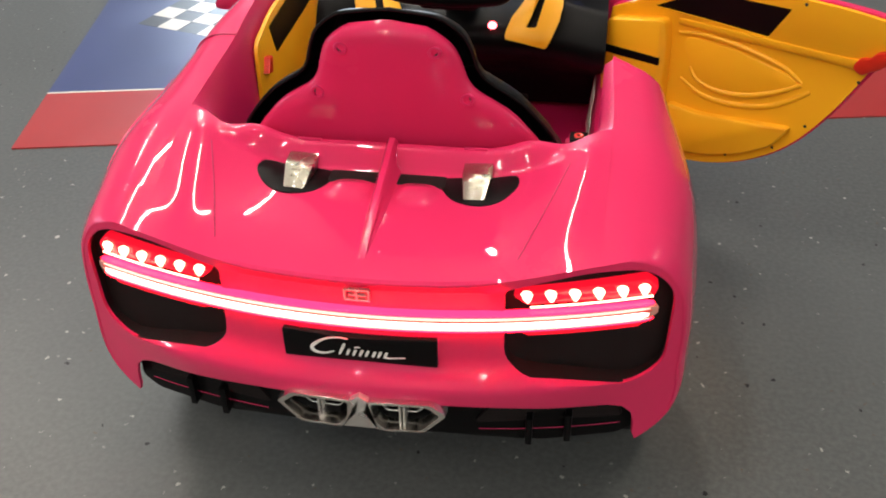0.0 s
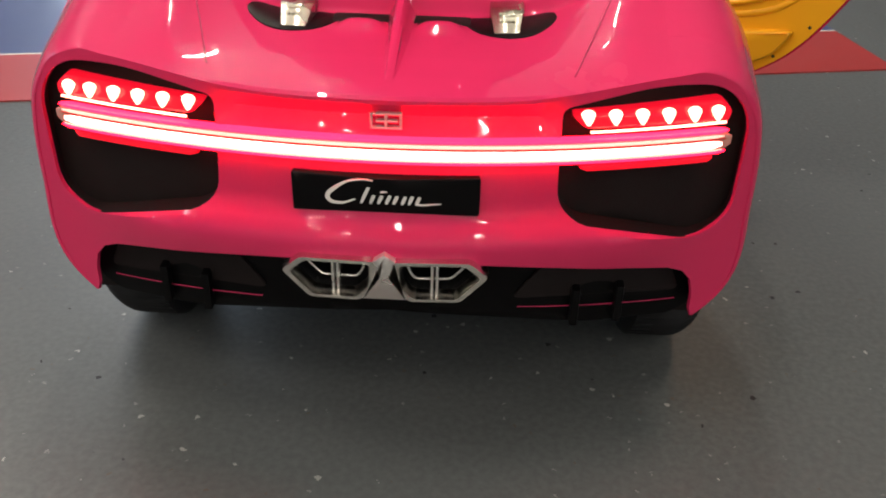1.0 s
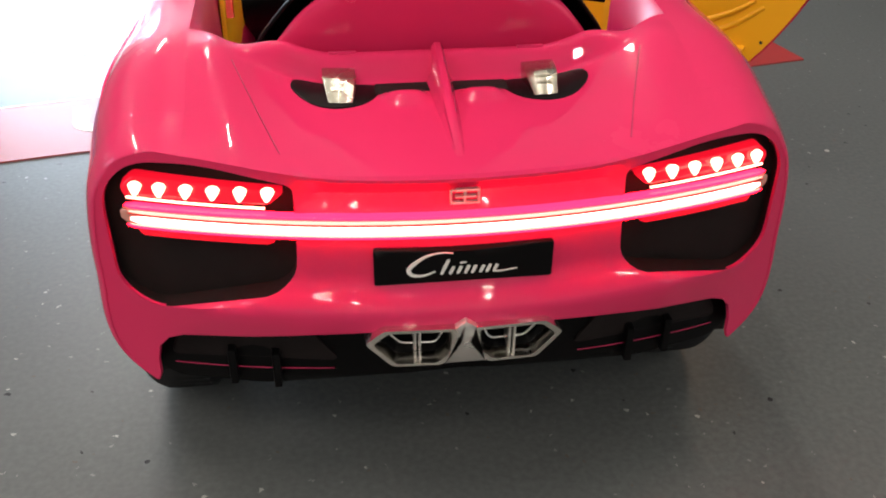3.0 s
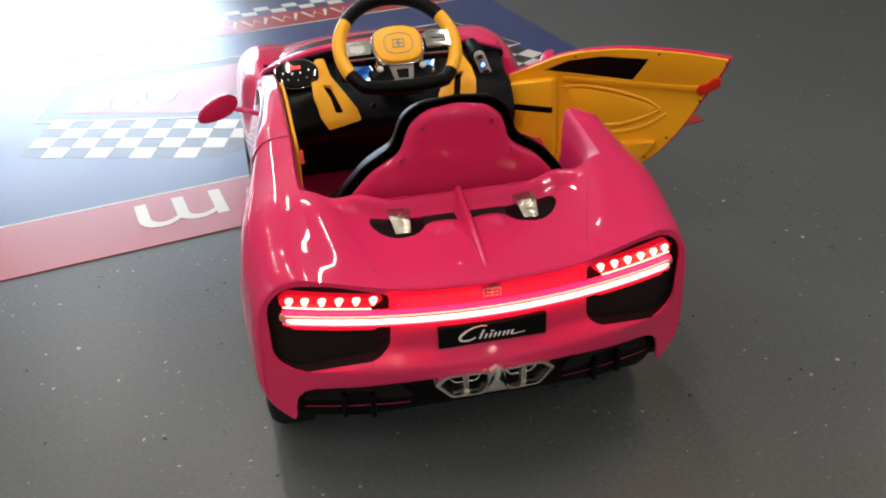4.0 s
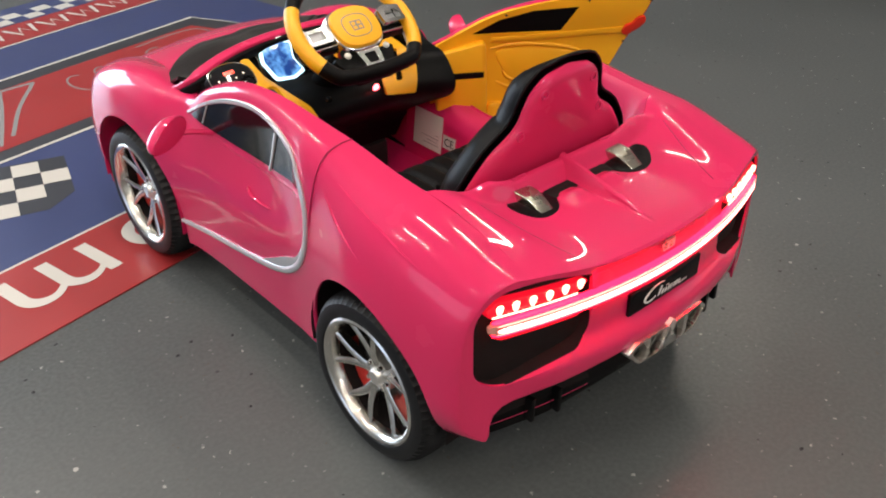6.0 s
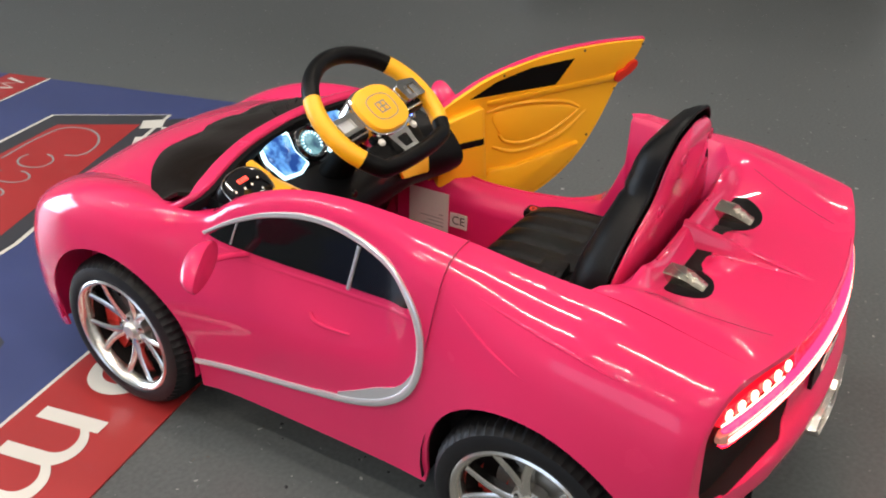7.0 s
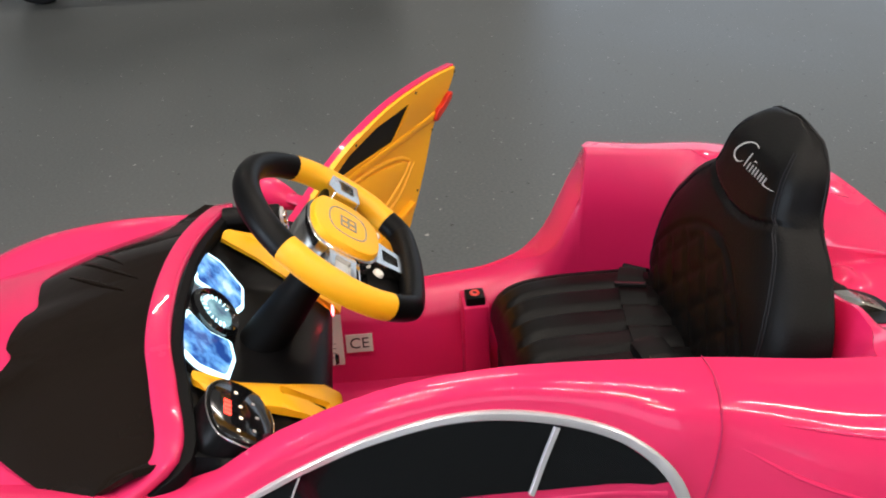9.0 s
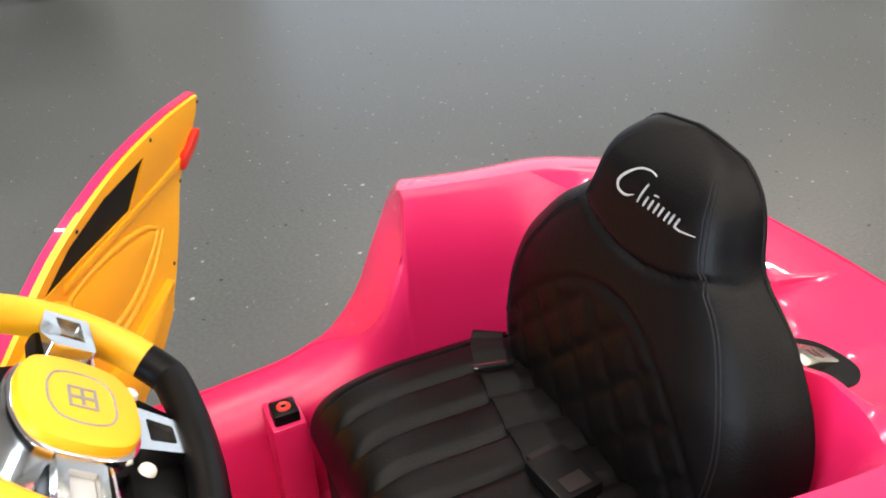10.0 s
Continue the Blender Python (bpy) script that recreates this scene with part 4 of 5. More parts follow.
fin = []
for k in range(24):
    u = k / 23
    y = 0.212 - 0.178 * u
    hgt = max(0.0006, 0.4465 - 0.0405 * u - deck_z(0, y)) * (1 - u**7)
    w = 0.0065 * (1 - 0.5 * u)
    base = w + 0.010 * (1 - u * 0.6)
    fin.append([on_deck(x, y, h) for x, h in ((-base, -0.001), (-w * 1.15, hgt * 0.35), (-w, hgt * 0.85), (-w * 0.5, hgt), (w * 0.5, hgt), (w, hgt * 0.85), (w * 1.15, hgt * 0.35), (base, -0.001))])
part("fin", grid(fin, flip=True), PINK, car, "pink central fin")
for sgn in (-1, 1):
    pod = closed_line([(0.060, 0.180), (0.066, 0.160), (0.082, 0.141), (0.107, 0.134), (0.130, 0.139), (0.147, 0.157), (0.151, 0.174), (0.140, 0.187), (0.090, 0.188)], 44)
    p = part("intake", prism([(sgn * x, y) for x, y in pod], lambda a, b, h: on_deck(a, b, h - 0.002), 0.0034, 0.0008), BLACK, car, "black intake pod with a silver bar")
    # Black strip on the cover, standing in for the shade in the channel.
    ch = round_corners([(0.008, 0.166), (0.068, 0.162), (0.068, 0.187), (0.008, 0.187)], 0.004, 2)
    part("channel_shade", prism([(sgn * x, y) for x, y in ch], lambda a, b, h: on_deck(a, b, h - 0.002), 0.0036, 0.0008), BLACK_MATT, p)
    rows = []
    for u in np.linspace(0, 1, 10):
        w = 0.0168 - 0.0050 * max(0.0, (u - 0.45) / 0.55)
        y = 0.206 - 0.062 * u
        h = 0.0145 - 0.0010 * u if u < 0.52 else 0.0140 - 0.0125 * (u - 0.52) / 0.48
        rows.append([on_deck(sgn * 0.103 + x, y, q) for x, q in ((-w, -0.002), (-w, h - 0.001), (-w + 0.001, h), (w - 0.001, h), (w, h - 0.001), (w, -0.002))])
    bm = grid(rows)
    bmesh.ops.recalc_face_normals(bm, faces=bm.faces)
    part("intake_bar", bm, BAR_METAL, p, "silver bar with small raised marks")
    for r in range(2):
        for c in range(4):
            part("raised_mark", block(-0.0014, 0.0014, -0.0018, 0.0018, 0, 0.0008, 0, Matrix.Translation(on_deck(sgn * 0.103 + 0.0042 * (c - 1.5), 0.1672 - 0.008 * r, 0.0122 - 0.0034 * r)) @ Matrix.Rotation(0.42, 4, "X")), BAR_METAL, p)
    groove = smooth_line([(0.160, 0.044), (0.182, 0.110), (0.206, 0.178)], 24)
    part("panel_groove", tube([on_deck(sgn * x, y, deck_form(sgn * x, y) + 0.0001) for x, y in groove], ring(0.0007, 6)), SEAM, car)
    part("rubber_stop", block(sgn * 0.098 - 0.014, sgn * 0.098 + 0.014, 0.2070, 0.211, deck_z(0.098, 0.2) + 0.024, deck_z(0.098, 0.2) + 0.0285, 0.0008), PINK_MATT, car)
# ---- left flank: window, silver arc, handle, mirror, seams ----


def on_left(lift):
    return flank(-1, lift)


def s_of(y, z):
    """The measure s at which the flank at y reaches the height z."""
    lo, hi = 0.08, 0.52
    for _ in range(30):
        m = (lo + hi) / 2
        lo, hi = (m, hi) if side(y, m)[1] < z else (lo, m)
    return lo


ARC = [(0.849, 0.387), (0.806, 0.412), (0.769, 0.430), (0.711, 0.451), (0.643, 0.464), (0.574, 0.462), (0.508, 0.447), (0.464, 0.420), (0.441, 0.380), (0.437, 0.335), (0.448, 0.290), (0.472, 0.255), (0.510, 0.225), (0.555, 0.206), (0.610, 0.193), (0.690, 0.180), (0.768, 0.170), (0.830, 0.162), (0.884, 0.155)]
ARC_LINE = smooth_line(ARC, 90)


def along_flank(line, lift, width, depth=0.004):
    """A flat moulding laid on the left flank along a line of (y, z)."""
    pts = [(y, s_of(y, z)) for y, z in line]
    rows = []
    for i, (y, s) in enumerate(pts):
        a, b = pts[max(0, i - 1)], pts[min(len(pts) - 1, i + 1)]
        t = np.array([b[0] - a[0], b[1] - a[1]])
        t = t / (np.linalg.norm(t) + 1e-9)
        n = np.array([-t[1], t[0]])
        w = width(i / (len(pts) - 1)) if callable(width) else width
        rows.append([on_left(lift + h)(y + n[0] * w * v, s + n[1] * w * v) for v, h in ((-1, -depth), (-1, 0), (-0.6, 0.0016), (0.6, 0.0016), (1, 0), (1, -depth))])
    bm = grid(rows)
    bmesh.ops.recalc_face_normals(bm, faces=bm.faces)
    return bm


part("silver_arc", along_flank(ARC_LINE, 0.003, lambda u: 0.0058 if u < 0.75 else 0.0048), TRIM_SILVER, car, "silver-grey curved trim round the door")
fillet = smooth_line([(0.452, 0.300), (0.466, 0.280), (0.486, 0.262), (0.520, 0.246), (0.556, 0.226), (0.592, 0.207)], 24).tolist() + smooth_line([(0.590, 0.199), (0.545, 0.210), (0.510, 0.227), (0.474, 0.257), (0.453, 0.288)], 20).tolist()
part("arc_foot", patch([(y, s_of(y, z)) for y, z in fillet], [], 0.008, on_left(0.0022), flip=True, thick=0.003), TRIM_SILVER, car, "pale silver foot of the curved trim")
inner = [(0.838, 0.387)] + [(y, z - 0.004) for y, z in ARC[1:5]] + [(0.574, 0.457), (0.511, 0.442), (0.469, 0.416), (0.453, 0.399)]
pane = [tuple(q) for q in smooth_line(inner, 40)] + [tuple(q) for q in smooth_line([(0.452, 0.397), (0.56, 0.383), (0.67, 0.380), (0.78, 0.383), (0.838, 0.386)], 24)][1:-1]
pane = [(y, s_of(y, z)) for y, z in pane]
win = part("side_window", patch(pane, [], 0.012, on_left(0.0016), flip=True, thick=0.003), WINDOW, car, "dark glossy side window")
part("window_pillar", along_flank(smooth_line([(0.550, 0.452), (0.562, 0.415), (0.573, 0.379)], 10), 0.0032, 0.0030), TRIM_SILVER, win, "grey pillar in the window")
part("window_pillar", along_flank(smooth_line([(0.776, 0.423), (0.784, 0.404), (0.790, 0.386)], 8), 0.0026, 0.0010), GREY, win)
part("door_crease", along_flank(smooth_line([(0.455, 0.384), (0.56, 0.370), (0.67, 0.367), (0.78, 0.371), (0.845, 0.377)], 40), -0.0011, 0.0045), PINK, car)
part("door_seam", along_flank(smooth_line([(0.408, 0.475), (0.411, 0.44), (0.420, 0.39), (0.428, 0.35)], 24), 0.0004, 0.0006, 0.002), SEAM, car)
seam_top = smooth_line([(-0.249, 0.408, 0.4785), (-0.27, 0.407, 0.4785), (-0.289, 0.407, 0.4735), (-0.305, 0.4075, 0.459)], 14)
part("rim_seam", tube(seam_top, ring(0.0008, 6)), SEAM, car)
# Door handle: a shallow moulded grip.
grip = smooth_line([(0.640, 0.322), (0.632, 0.314), (0.615, 0.311), (0.590, 0.311), (0.566, 0.313)], 20)
part("door_handle", tube([on_left(0.0012)(y, s_of(y, z)) for y, z in grip], ring(0.0036, 8), scale=lambda u: 1.1 - 0.6 * u), PINK, car)


def mirror_shell(m, face):
    """A rounded mirror housing with a flat face at its back and a short stem."""
    rows = []
    n = 26
    for k in range(9):
        u = k / 8
        f = math.sqrt(max(0.0, 1 - u * u))
        row = []
        for i in range(n):
            a = 2 * math.pi * i / n
            x, z = 0.046 * math.cos(a), 0.022 * math.sin(a) * (1 + 0.25 * math.cos(a))
            row.append(m @ Vector((x * f, 0.032 * u, z * f + 0.004 * u)))
        rows.append(row)
    bm = grid(rows, close=True)
    bmesh.ops.remove_doubles(bm, verts=bm.verts, dist=1e-5)
    bmesh.ops.recalc_face_normals(bm, faces=bm.faces)
    mir = part("wing_mirror", bm, PINK, car, "pink wing mirror housing")
    loop = [(0.0445 * math.cos(2 * math.pi * i / n), 0.0208 * math.sin(2 * math.pi * i / n) * (1 + 0.25 * math.cos(2 * math.pi * i / n))) for i in range(n)]
    part("mirror_face", prism(loop, lambda a, b, h: m @ Vector((a, 0.002 - h, b)), 0.003, 0.0008), face, mir)
    return mir


m = Matrix(((0.893, -0.336, -0.300, -0.376), (0.319, 0.942, -0.107, 0.761), (0.319, 0.0, 0.948, 0.395), (0, 0, 0, 1)))
mir = mirror_shell(m, PINK)
part("mirror_stem", tube(smooth_line([(-0.292, 0.762, 0.376), (-0.325, 0.770, 0.386), (-0.355, 0.785, 0.388)], 10), ring(0.007, 10, 0.7)), PINK, mir)
# Rear flank creases above the wheel.
for line in ([(0.395, 0.430), (0.35, 0.405), (0.30, 0.385), (0.26, 0.372)], [(0.37, 0.448), (0.30, 0.436), (0.22, 0.424), (0.14, 0.405)]):
    pts = smooth_line(line, 26)
    part("flank_crease", tube([on_left(-0.001)(y, s_of(y, z)) for y, z in pts], ring(0.0036, 8, 0.6), scale=lambda u: max(0.05, math.sin(math.pi * (0.06 + 0.9 * u)))), PINK, car)
# ---- right door, swung open ----
door = new("door")
door.parent = car
door["label"] = "open door, yellow inside and pink outside"
D_ALONG, D_OUT = Vector((0.823, -0.568, 0)), Vector((0.568, 0.823, 0))


def on_door(u, z, h=0.0):
    """Along the door from its front, up, and towards the cockpit by h."""
    bulge = 0.003 + 0.026 * ease(0.485, 0.36, z) * (1 - 0.5 * ease(0.10, -0.06, u))
    p = Vector((0.30, 0.77, 0)) + D_ALONG * u + D_OUT * (bulge - h)
    return Vector((p.x, p.y, z))


D_EDGE = [(0.418, 0.484), (0.33, 0.4885), (0.207, 0.484), (0.119, 0.468), (0.059, 0.448), (0.012, 0.424), (-0.055, 0.390), (-0.066, 0.30), (-0.055, 0.19), (0.02, 0.150), (0.10, 0.148), (0.165, 0.163), (0.232, 0.196), (0.290, 0.245), (0.340, 0.318), (0.378, 0.395), (0.404, 0.448)]
d_top = smooth_line(D_EDGE[:7], 36).tolist()
d_low = smooth_line(D_EDGE[6:] + D_EDGE[:1], 60).tolist()
D_OUTLINE = [tuple(q) for q in d_top + d_low[1:-1]]
cen = np.array([0.18, 0.33])
D_INNER = [tuple(np.array(q) + (cen - q) * 0.022) for q in D_OUTLINE]
D_WIN = round_corners([(0.028, 0.410), (0.085, 0.441), (0.157, 0.460), (0.256, 0.4655), (0.222, 0.409), (0.12, 0.4095)], 0.003, 2)
part("outer_panel", patch(D_OUTLINE, [], 0.014, lambda u, z: on_door(u, z, -0.004), flip=True, thick=0.012), PINK, door, "glossy pink outer door skin")
part("inner_panel", patch(D_INNER, [D_WIN], 0.012, lambda u, z: on_door(u, z, 0.014), flip=False, thick=0.008), YELLOW, door, "matt yellow inner door panel")
part("inner_window", prism(D_WIN, lambda a, b, h: on_door(a, b, 0.006 + h), 0.006), BLACK, door, "black window panel")


def door_bead(line, r, squash=1.0, lift=0.014, mat=YELLOW, name="moulded_ridge", n=40):
    pts = [on_door(u, z, lift) for u, z in smooth_line(line, n)]
    return part(name, tube(pts, ring(r, 10, squash), up=tuple(-D_OUT), scale=lambda q: 0.35 + 0.65 * math.sin(math.pi * min(1, max(0, q * 0.9 + 0.05))) ** 0.5), mat, door)


door_bead([(0.072, 0.374), (0.12, 0.382), (0.19, 0.379), (0.255, 0.366), (0.285, 0.350)], 0.0045)
door_bead([(0.10, 0.322), (0.112, 0.306), (0.15, 0.296), (0.20, 0.303), (0.25, 0.325), (0.285, 0.348)], 0.0055)
door_bead([(0.085, 0.297), (0.13, 0.279), (0.19, 0.282), (0.25, 0.302), (0.30, 0.340)], 0.005, 0.6)
# Bulging armrest pocket and the lower ledge.
pocket = closed_line([(0.085, 0.366), (0.15, 0.374), (0.22, 0.366), (0.278, 0.350), (0.24, 0.322), (0.19, 0.303), (0.13, 0.300), (0.105, 0.318)], 40)
part("arm_pocket", prism(pocket, lambda a, b, h: on_door(a, b, 0.0135 + h), 0.003, 0.0025), YELLOW, door)
ledge = [(0.07, 0.252), (0.13, 0.250), (0.20, 0.262), (0.287, 0.278), (0.262, 0.236), (0.212, 0.203), (0.15, 0.178), (0.09, 0.168), (0.05, 0.168)]
part("lower_pocket", prism(round_corners(ledge, 0.012, 4), lambda a, b, h: on_door(a, b, 0.0135 + h), 0.012, 0.006), YELLOW, door)
part("hinge_block", prism(round_corners([(-0.05, 0.375), (0.058, 0.398), (0.062, 0.34), (0.066, 0.19), (-0.05, 0.19)], 0.014, 4), lambda a, b, h: on_door(a, b, 0.0135 + h), 0.022, 0.008), YELLOW, door)
part("belt_line", prism(round_corners([(0.07, 0.400), (0.20, 0.406), (0.33, 0.412), (0.385, 0.418), (0.375, 0.397), (0.30, 0.396), (0.18, 0.390), (0.07, 0.388)], 0.006, 3), lambda a, b, h: on_door(a, b, 0.0135 + h), 0.004, 0.0035), YELLOW, door)
part("door_strap", prism(round_corners([(-0.060, 0.332), (0.055, 0.332), (0.055, 0.318), (-0.060, 0.318)], 0.002, 2), lambda a, b, h: on_door(a, b, 0.030 + h), 0.008, 0.001), BLACK, door, "black door strap")
latch = closed_line([(0.356, 0.402), (0.362, 0.418), (0.376, 0.424), (0.386, 0.436), (0.400, 0.440), (0.404, 0.426), (0.394, 0.412), (0.380, 0.402), (0.368, 0.394)], 36)
part("door_latch", prism(latch, lambda a, b, h: on_door(a, b, 0.013 + h), 0.010, 0.003), RED, door, "red door latch")
for u, z in ((0.41, 0.473), (0.275, 0.478), (0.10, 0.452), (0.365, 0.378), (0.305, 0.285), (0.262, 0.232), (0.187, 0.190)):
    p = on_door(u, z, 0.0142)
    part("screw", lathe([(0.0, 0.0012), (0.002, 0.001), (0.0026, 0.0)], Matrix.Translation(p) @ Vector(-D_OUT).to_track_quat("Z", "Y").to_matrix().to_4x4(), 10), INK, door)
m = Matrix.Translation(Vector((0.372, 0.832, 0.388))) @ Matrix.Rotation(math.radians(55), 4, "Z") @ Matrix.Rotation(math.radians(14), 4, "Z") @ Matrix.Rotation(math.radians(-24), 4, "Y")
mir = mirror_shell(m, CHROME)
part("mirror_stem", tube(smooth_line([(0.322, 0.776, 0.380), (0.335, 0.795, 0.388), (0.352, 0.815, 0.388)], 10), ring(0.011, 10, 0.7)), PINK, mir)

# Inside of the closed left door.
inner_left = round_corners([(0.43, 0.30), (0.44, 0.450), (0.52, 0.466), (0.62, 0.472), (0.72, 0.458), (0.80, 0.425), (0.84, 0.39), (0.84, 0.22), (0.70, 0.20), (0.52, 0.22)], 0.015, 3)
part("left_door_panel", prism(inner_left, lambda a, b, h: Vector((-side(a, 0.54)[0] + 0.011 + h, a, b)), 0.006, 0.002), YELLOW, car, "yellow inner panel of the closed door")
part("left_door_window", prism(round_corners([(0.52, 0.405), (0.50, 0.452), (0.62, 0.460), (0.72, 0.445), (0.79, 0.412)], 0.003, 2), lambda a, b, h: Vector((-side(a, 0.54)[0] + 0.0165 + h, a, b)), 0.002), BLACK, car)
part("left_door_latch", prism([(0.450, 0.402), (0.462, 0.422), (0.478, 0.418), (0.470, 0.396)], lambda a, b, h: Vector((-side(a, 0.54)[0] + 0.0165 + h, a, b)), 0.010, 0.003), RED, car)
# ---- dashboard, steering wheel, switches, labels ----
# Dash profile, from the hoop down to the footwell: distance ahead and height.
DASH = np.array([(0.935, 0.436), (0.915, 0.433), (0.893, 0.415), (0.872, 0.392), (0.845, 0.380), (0.805, 0.372), (0.775, 0.362), (0.758, 0.346), (0.757, 0.322), (0.775, 0.300), (0.83, 0.265), (0.89, 0.22), (0.93, 0.14)])
DASH_T = np.r_[0, np.cumsum(np.linalg.norm(np.diff(DASH, axis=0), axis=1))]
DASH_T = DASH_T / DASH_T[-1]


def on_dash(x, t, h=0.0):
    """A place on the face of the dashboard: across, down from the hoop (0 to 1), and out towards the seat."""
    y, z = hermite(DASH_T, DASH, t)
    a, b = hermite(DASH_T, DASH, max(0, t - 0.01)), hermite(DASH_T, DASH, min(1, t + 0.01))
    d = (b - a) / (np.linalg.norm(b - a) + 1e-9)
    n = np.array([d[1], -d[0]])
    curve = -0.055 * ease(0.13, 0.26, abs(x)) * (1 - t)
    low = 0.012 * ease(0.16, 0.25, abs(x)) * (1 - t) - 0.026 * ease(0.10, 0.15, abs(x)) * ease(0.03, 0.16, t) * (1 - ease(0.30, 0.42, t))
    return Vector((x, y + curve + n[0] * h, z - low + n[1] * h))


rows = [[on_dash(x, t) for t in np.linspace(0, 1, 50)] for x in np.linspace(-0.252, 0.252, 60)]
dash = part("dashboard", grid(rows), BLACK, car, "black dashboard with yellow trim and lit dials")
part("hoop_lining", tube([(x, y - 0.012, z - 0.007) for x, y, z in smooth_line(hoop, 60)], round_corners([(-0.014, -0.010), (0.012, -0.010), (0.012, 0.006), (-0.014, 0.006)], 0.003, 2)), DARK_TRIM, dash)


for sgn in (-1,):
    rows = []
    for t in np.linspace(0, 0.5, 16):
        p = on_dash(sgn * 0.250, t)
        x, z = side(p.y, 0.54)
        rows.append([p, p + (Vector((sgn * (x - 0.001), p.y, z - 0.005)) - p) * 0.5, Vector((sgn * (x - 0.001), p.y, z - 0.005)), Vector((sgn * (x - 0.003), p.y, z - 0.06))])
    part("dash_end", grid(rows), BLACK, dash)


for sgn in (-1, 1):
    ye = [(0.083, 0.43), (0.154, 0.45), (0.178, 0.34), (0.176, 0.24), (0.160, 0.10), (0.142, 0.10), (0.134, 0.22), (0.108, 0.32)]
    out = round_corners([(sgn * x, t) for x, t in ye], 0.006, 3)
    slot = round_corners([(sgn * x, t) for x, t in ((0.118, 0.400), (0.136, 0.400), (0.156, 0.305), (0.138, 0.305))], 0.005, 3)
    bm = patch(out, [slot], 0.009, lambda a, b: on_dash(a, b, 0.006), thick=0.007)
    bmesh.ops.recalc_face_normals(bm, faces=bm.faces)
    part("yellow_trim", bm, YELLOW, dash, "yellow dashboard trim with a slot")
GP = Matrix.Translation((-0.205, 0.838, 0.423)) @ Matrix.Rotation(math.radians(6), 4, "Z") @ Matrix.Rotation(math.radians(-52), 4, "X") @ Matrix.Diagonal((0.96, 1, 0.92, 1))


def pod_plate(outline, h0, depth, mat, name, label="", bevel=0.001, parent=None):
    return part(name, prism(outline, lambda a, b, h: GP @ Vector((a, -h0 - h, b)), depth, bevel), mat, parent or dash, label)


oval = closed_line([(-0.047, 0.004), (-0.040, 0.027), (-0.012, 0.038), (0.024, 0.036), (0.046, 0.018), (0.048, -0.008), (0.036, -0.030), (0.004, -0.039), (-0.030, -0.032), (-0.045, -0.016)], 40)
pod = pod_plate(oval, -0.025, 0.033, BLACK, "gauge_pod", "round control panel with a chrome rim and red display", 0.003)
pod_plate([(x * 0.92, z * 0.91) for x, z in oval], 0.004, 0.006, BLACK_GLOSS, "pod_face", "", 0.001, pod)
part("pod_rim", tube([GP @ Vector((x, -0.0075, z)) for x, z in oval], ring(0.0009, 8), closed=True, up=tuple(GP.to_3x3() @ Vector((0, -1, 0)))), CHROME, pod, "chrome rim")
for k in range(4):
    pod_plate(rect(-0.012 + 0.0062 * k, -0.0075 + 0.0062 * k, 0.012, 0.020), 0.0098, 0.0008, RED_LIT, "red_display", "", 0, pod)
for x, z, hot in ((-0.030, 0.004, 1), (-0.010, 0.001, 1), (0.008, 0.001, 1), (0.028, 0.006, 1), (-0.022, -0.014, 0), (0.0, -0.018, 0), (0.020, -0.014, 0)):
    pod_plate(rect(x - 0.0016, x + 0.0016, z - 0.0018, z + 0.0018), 0.0098, 0.0008, DIM_LIT if hot else GREY, "panel_mark", "", 0, pod)

# Lit dials behind the steering wheel: a round dial between two blue wings.
CL = Matrix.Translation((0, 0.8880, 0.4110)) @ Matrix.Rotation(math.radians(-38), 4, "X") @ Matrix.Diagonal((0.90, 1, 0.86, 1))
cluster = new("instrument_cluster")
cluster.parent = car
cluster["label"] = "lit blue and white instrument dials"


def on_cluster(a, b, h):
    """Across, up and out of the dial face, which leans back."""
    return CL @ Vector((a, -h, b))


part("cluster_back", prism(round_corners([(-0.135, -0.050), (0.135, -0.050), (0.125, 0.050), (0.05, 0.062), (-0.05, 0.062), (-0.125, 0.050)], 0.02, 4), lambda a, b, h: on_cluster(a, b, h), 0.006, 0.002), BLACK_GLOSS, cluster)
for sgn in (-1, 1):
    wing = [(sgn * x, z) for x, z in ((0.034, 0.042), (0.062, 0.049), (0.116, 0.043), (0.124, 0.008), (0.106, -0.040), (0.060, -0.046), (0.030, -0.034), (0.044, 0.0))]
    part("dial_rim", prism(round_corners(wing, 0.006, 3), lambda a, b, h: on_cluster(a, b, 0.005 + h), 0.004, 0.001), WHITE_LIT, cluster)
    c = np.mean(wing, axis=0)
    small = [tuple(c + (np.array(q) - c) * 0.86) for q in wing]
    part("blue_dial", prism(round_corners(small, 0.006, 3), lambda a, b, h: on_cluster(a, b, 0.008 + h), 0.0025, 0.0005), BLUE_DIAL, cluster, "glowing blue dial")
dm = CL @ Matrix.Rotation(math.pi / 2, 4, "X")
part("round_dial", lathe([(0.0, 0.012), (0.020, 0.012), (0.026, 0.011), (0.029, 0.015), (0.034, 0.017), (0.039, 0.012), (0.039, 0.0)], dm, 40), BLACK_GLOSS, cluster, "round dial in a black rim")
part("dial_face", lathe([(0.0, 0.0128), (0.026, 0.0124)], dm, 36), CYAN_DIAL, cluster)
for k in range(15):
    a = math.radians(-40 + 260 * k / 14)
    part("dial_mark", block(-0.0008, 0.0008, 0.019, 0.025, 0.0126, 0.0140, 0, dm @ Matrix.Rotation(a - math.pi / 2, 4, "Z")), WHITE_LIT, cluster)

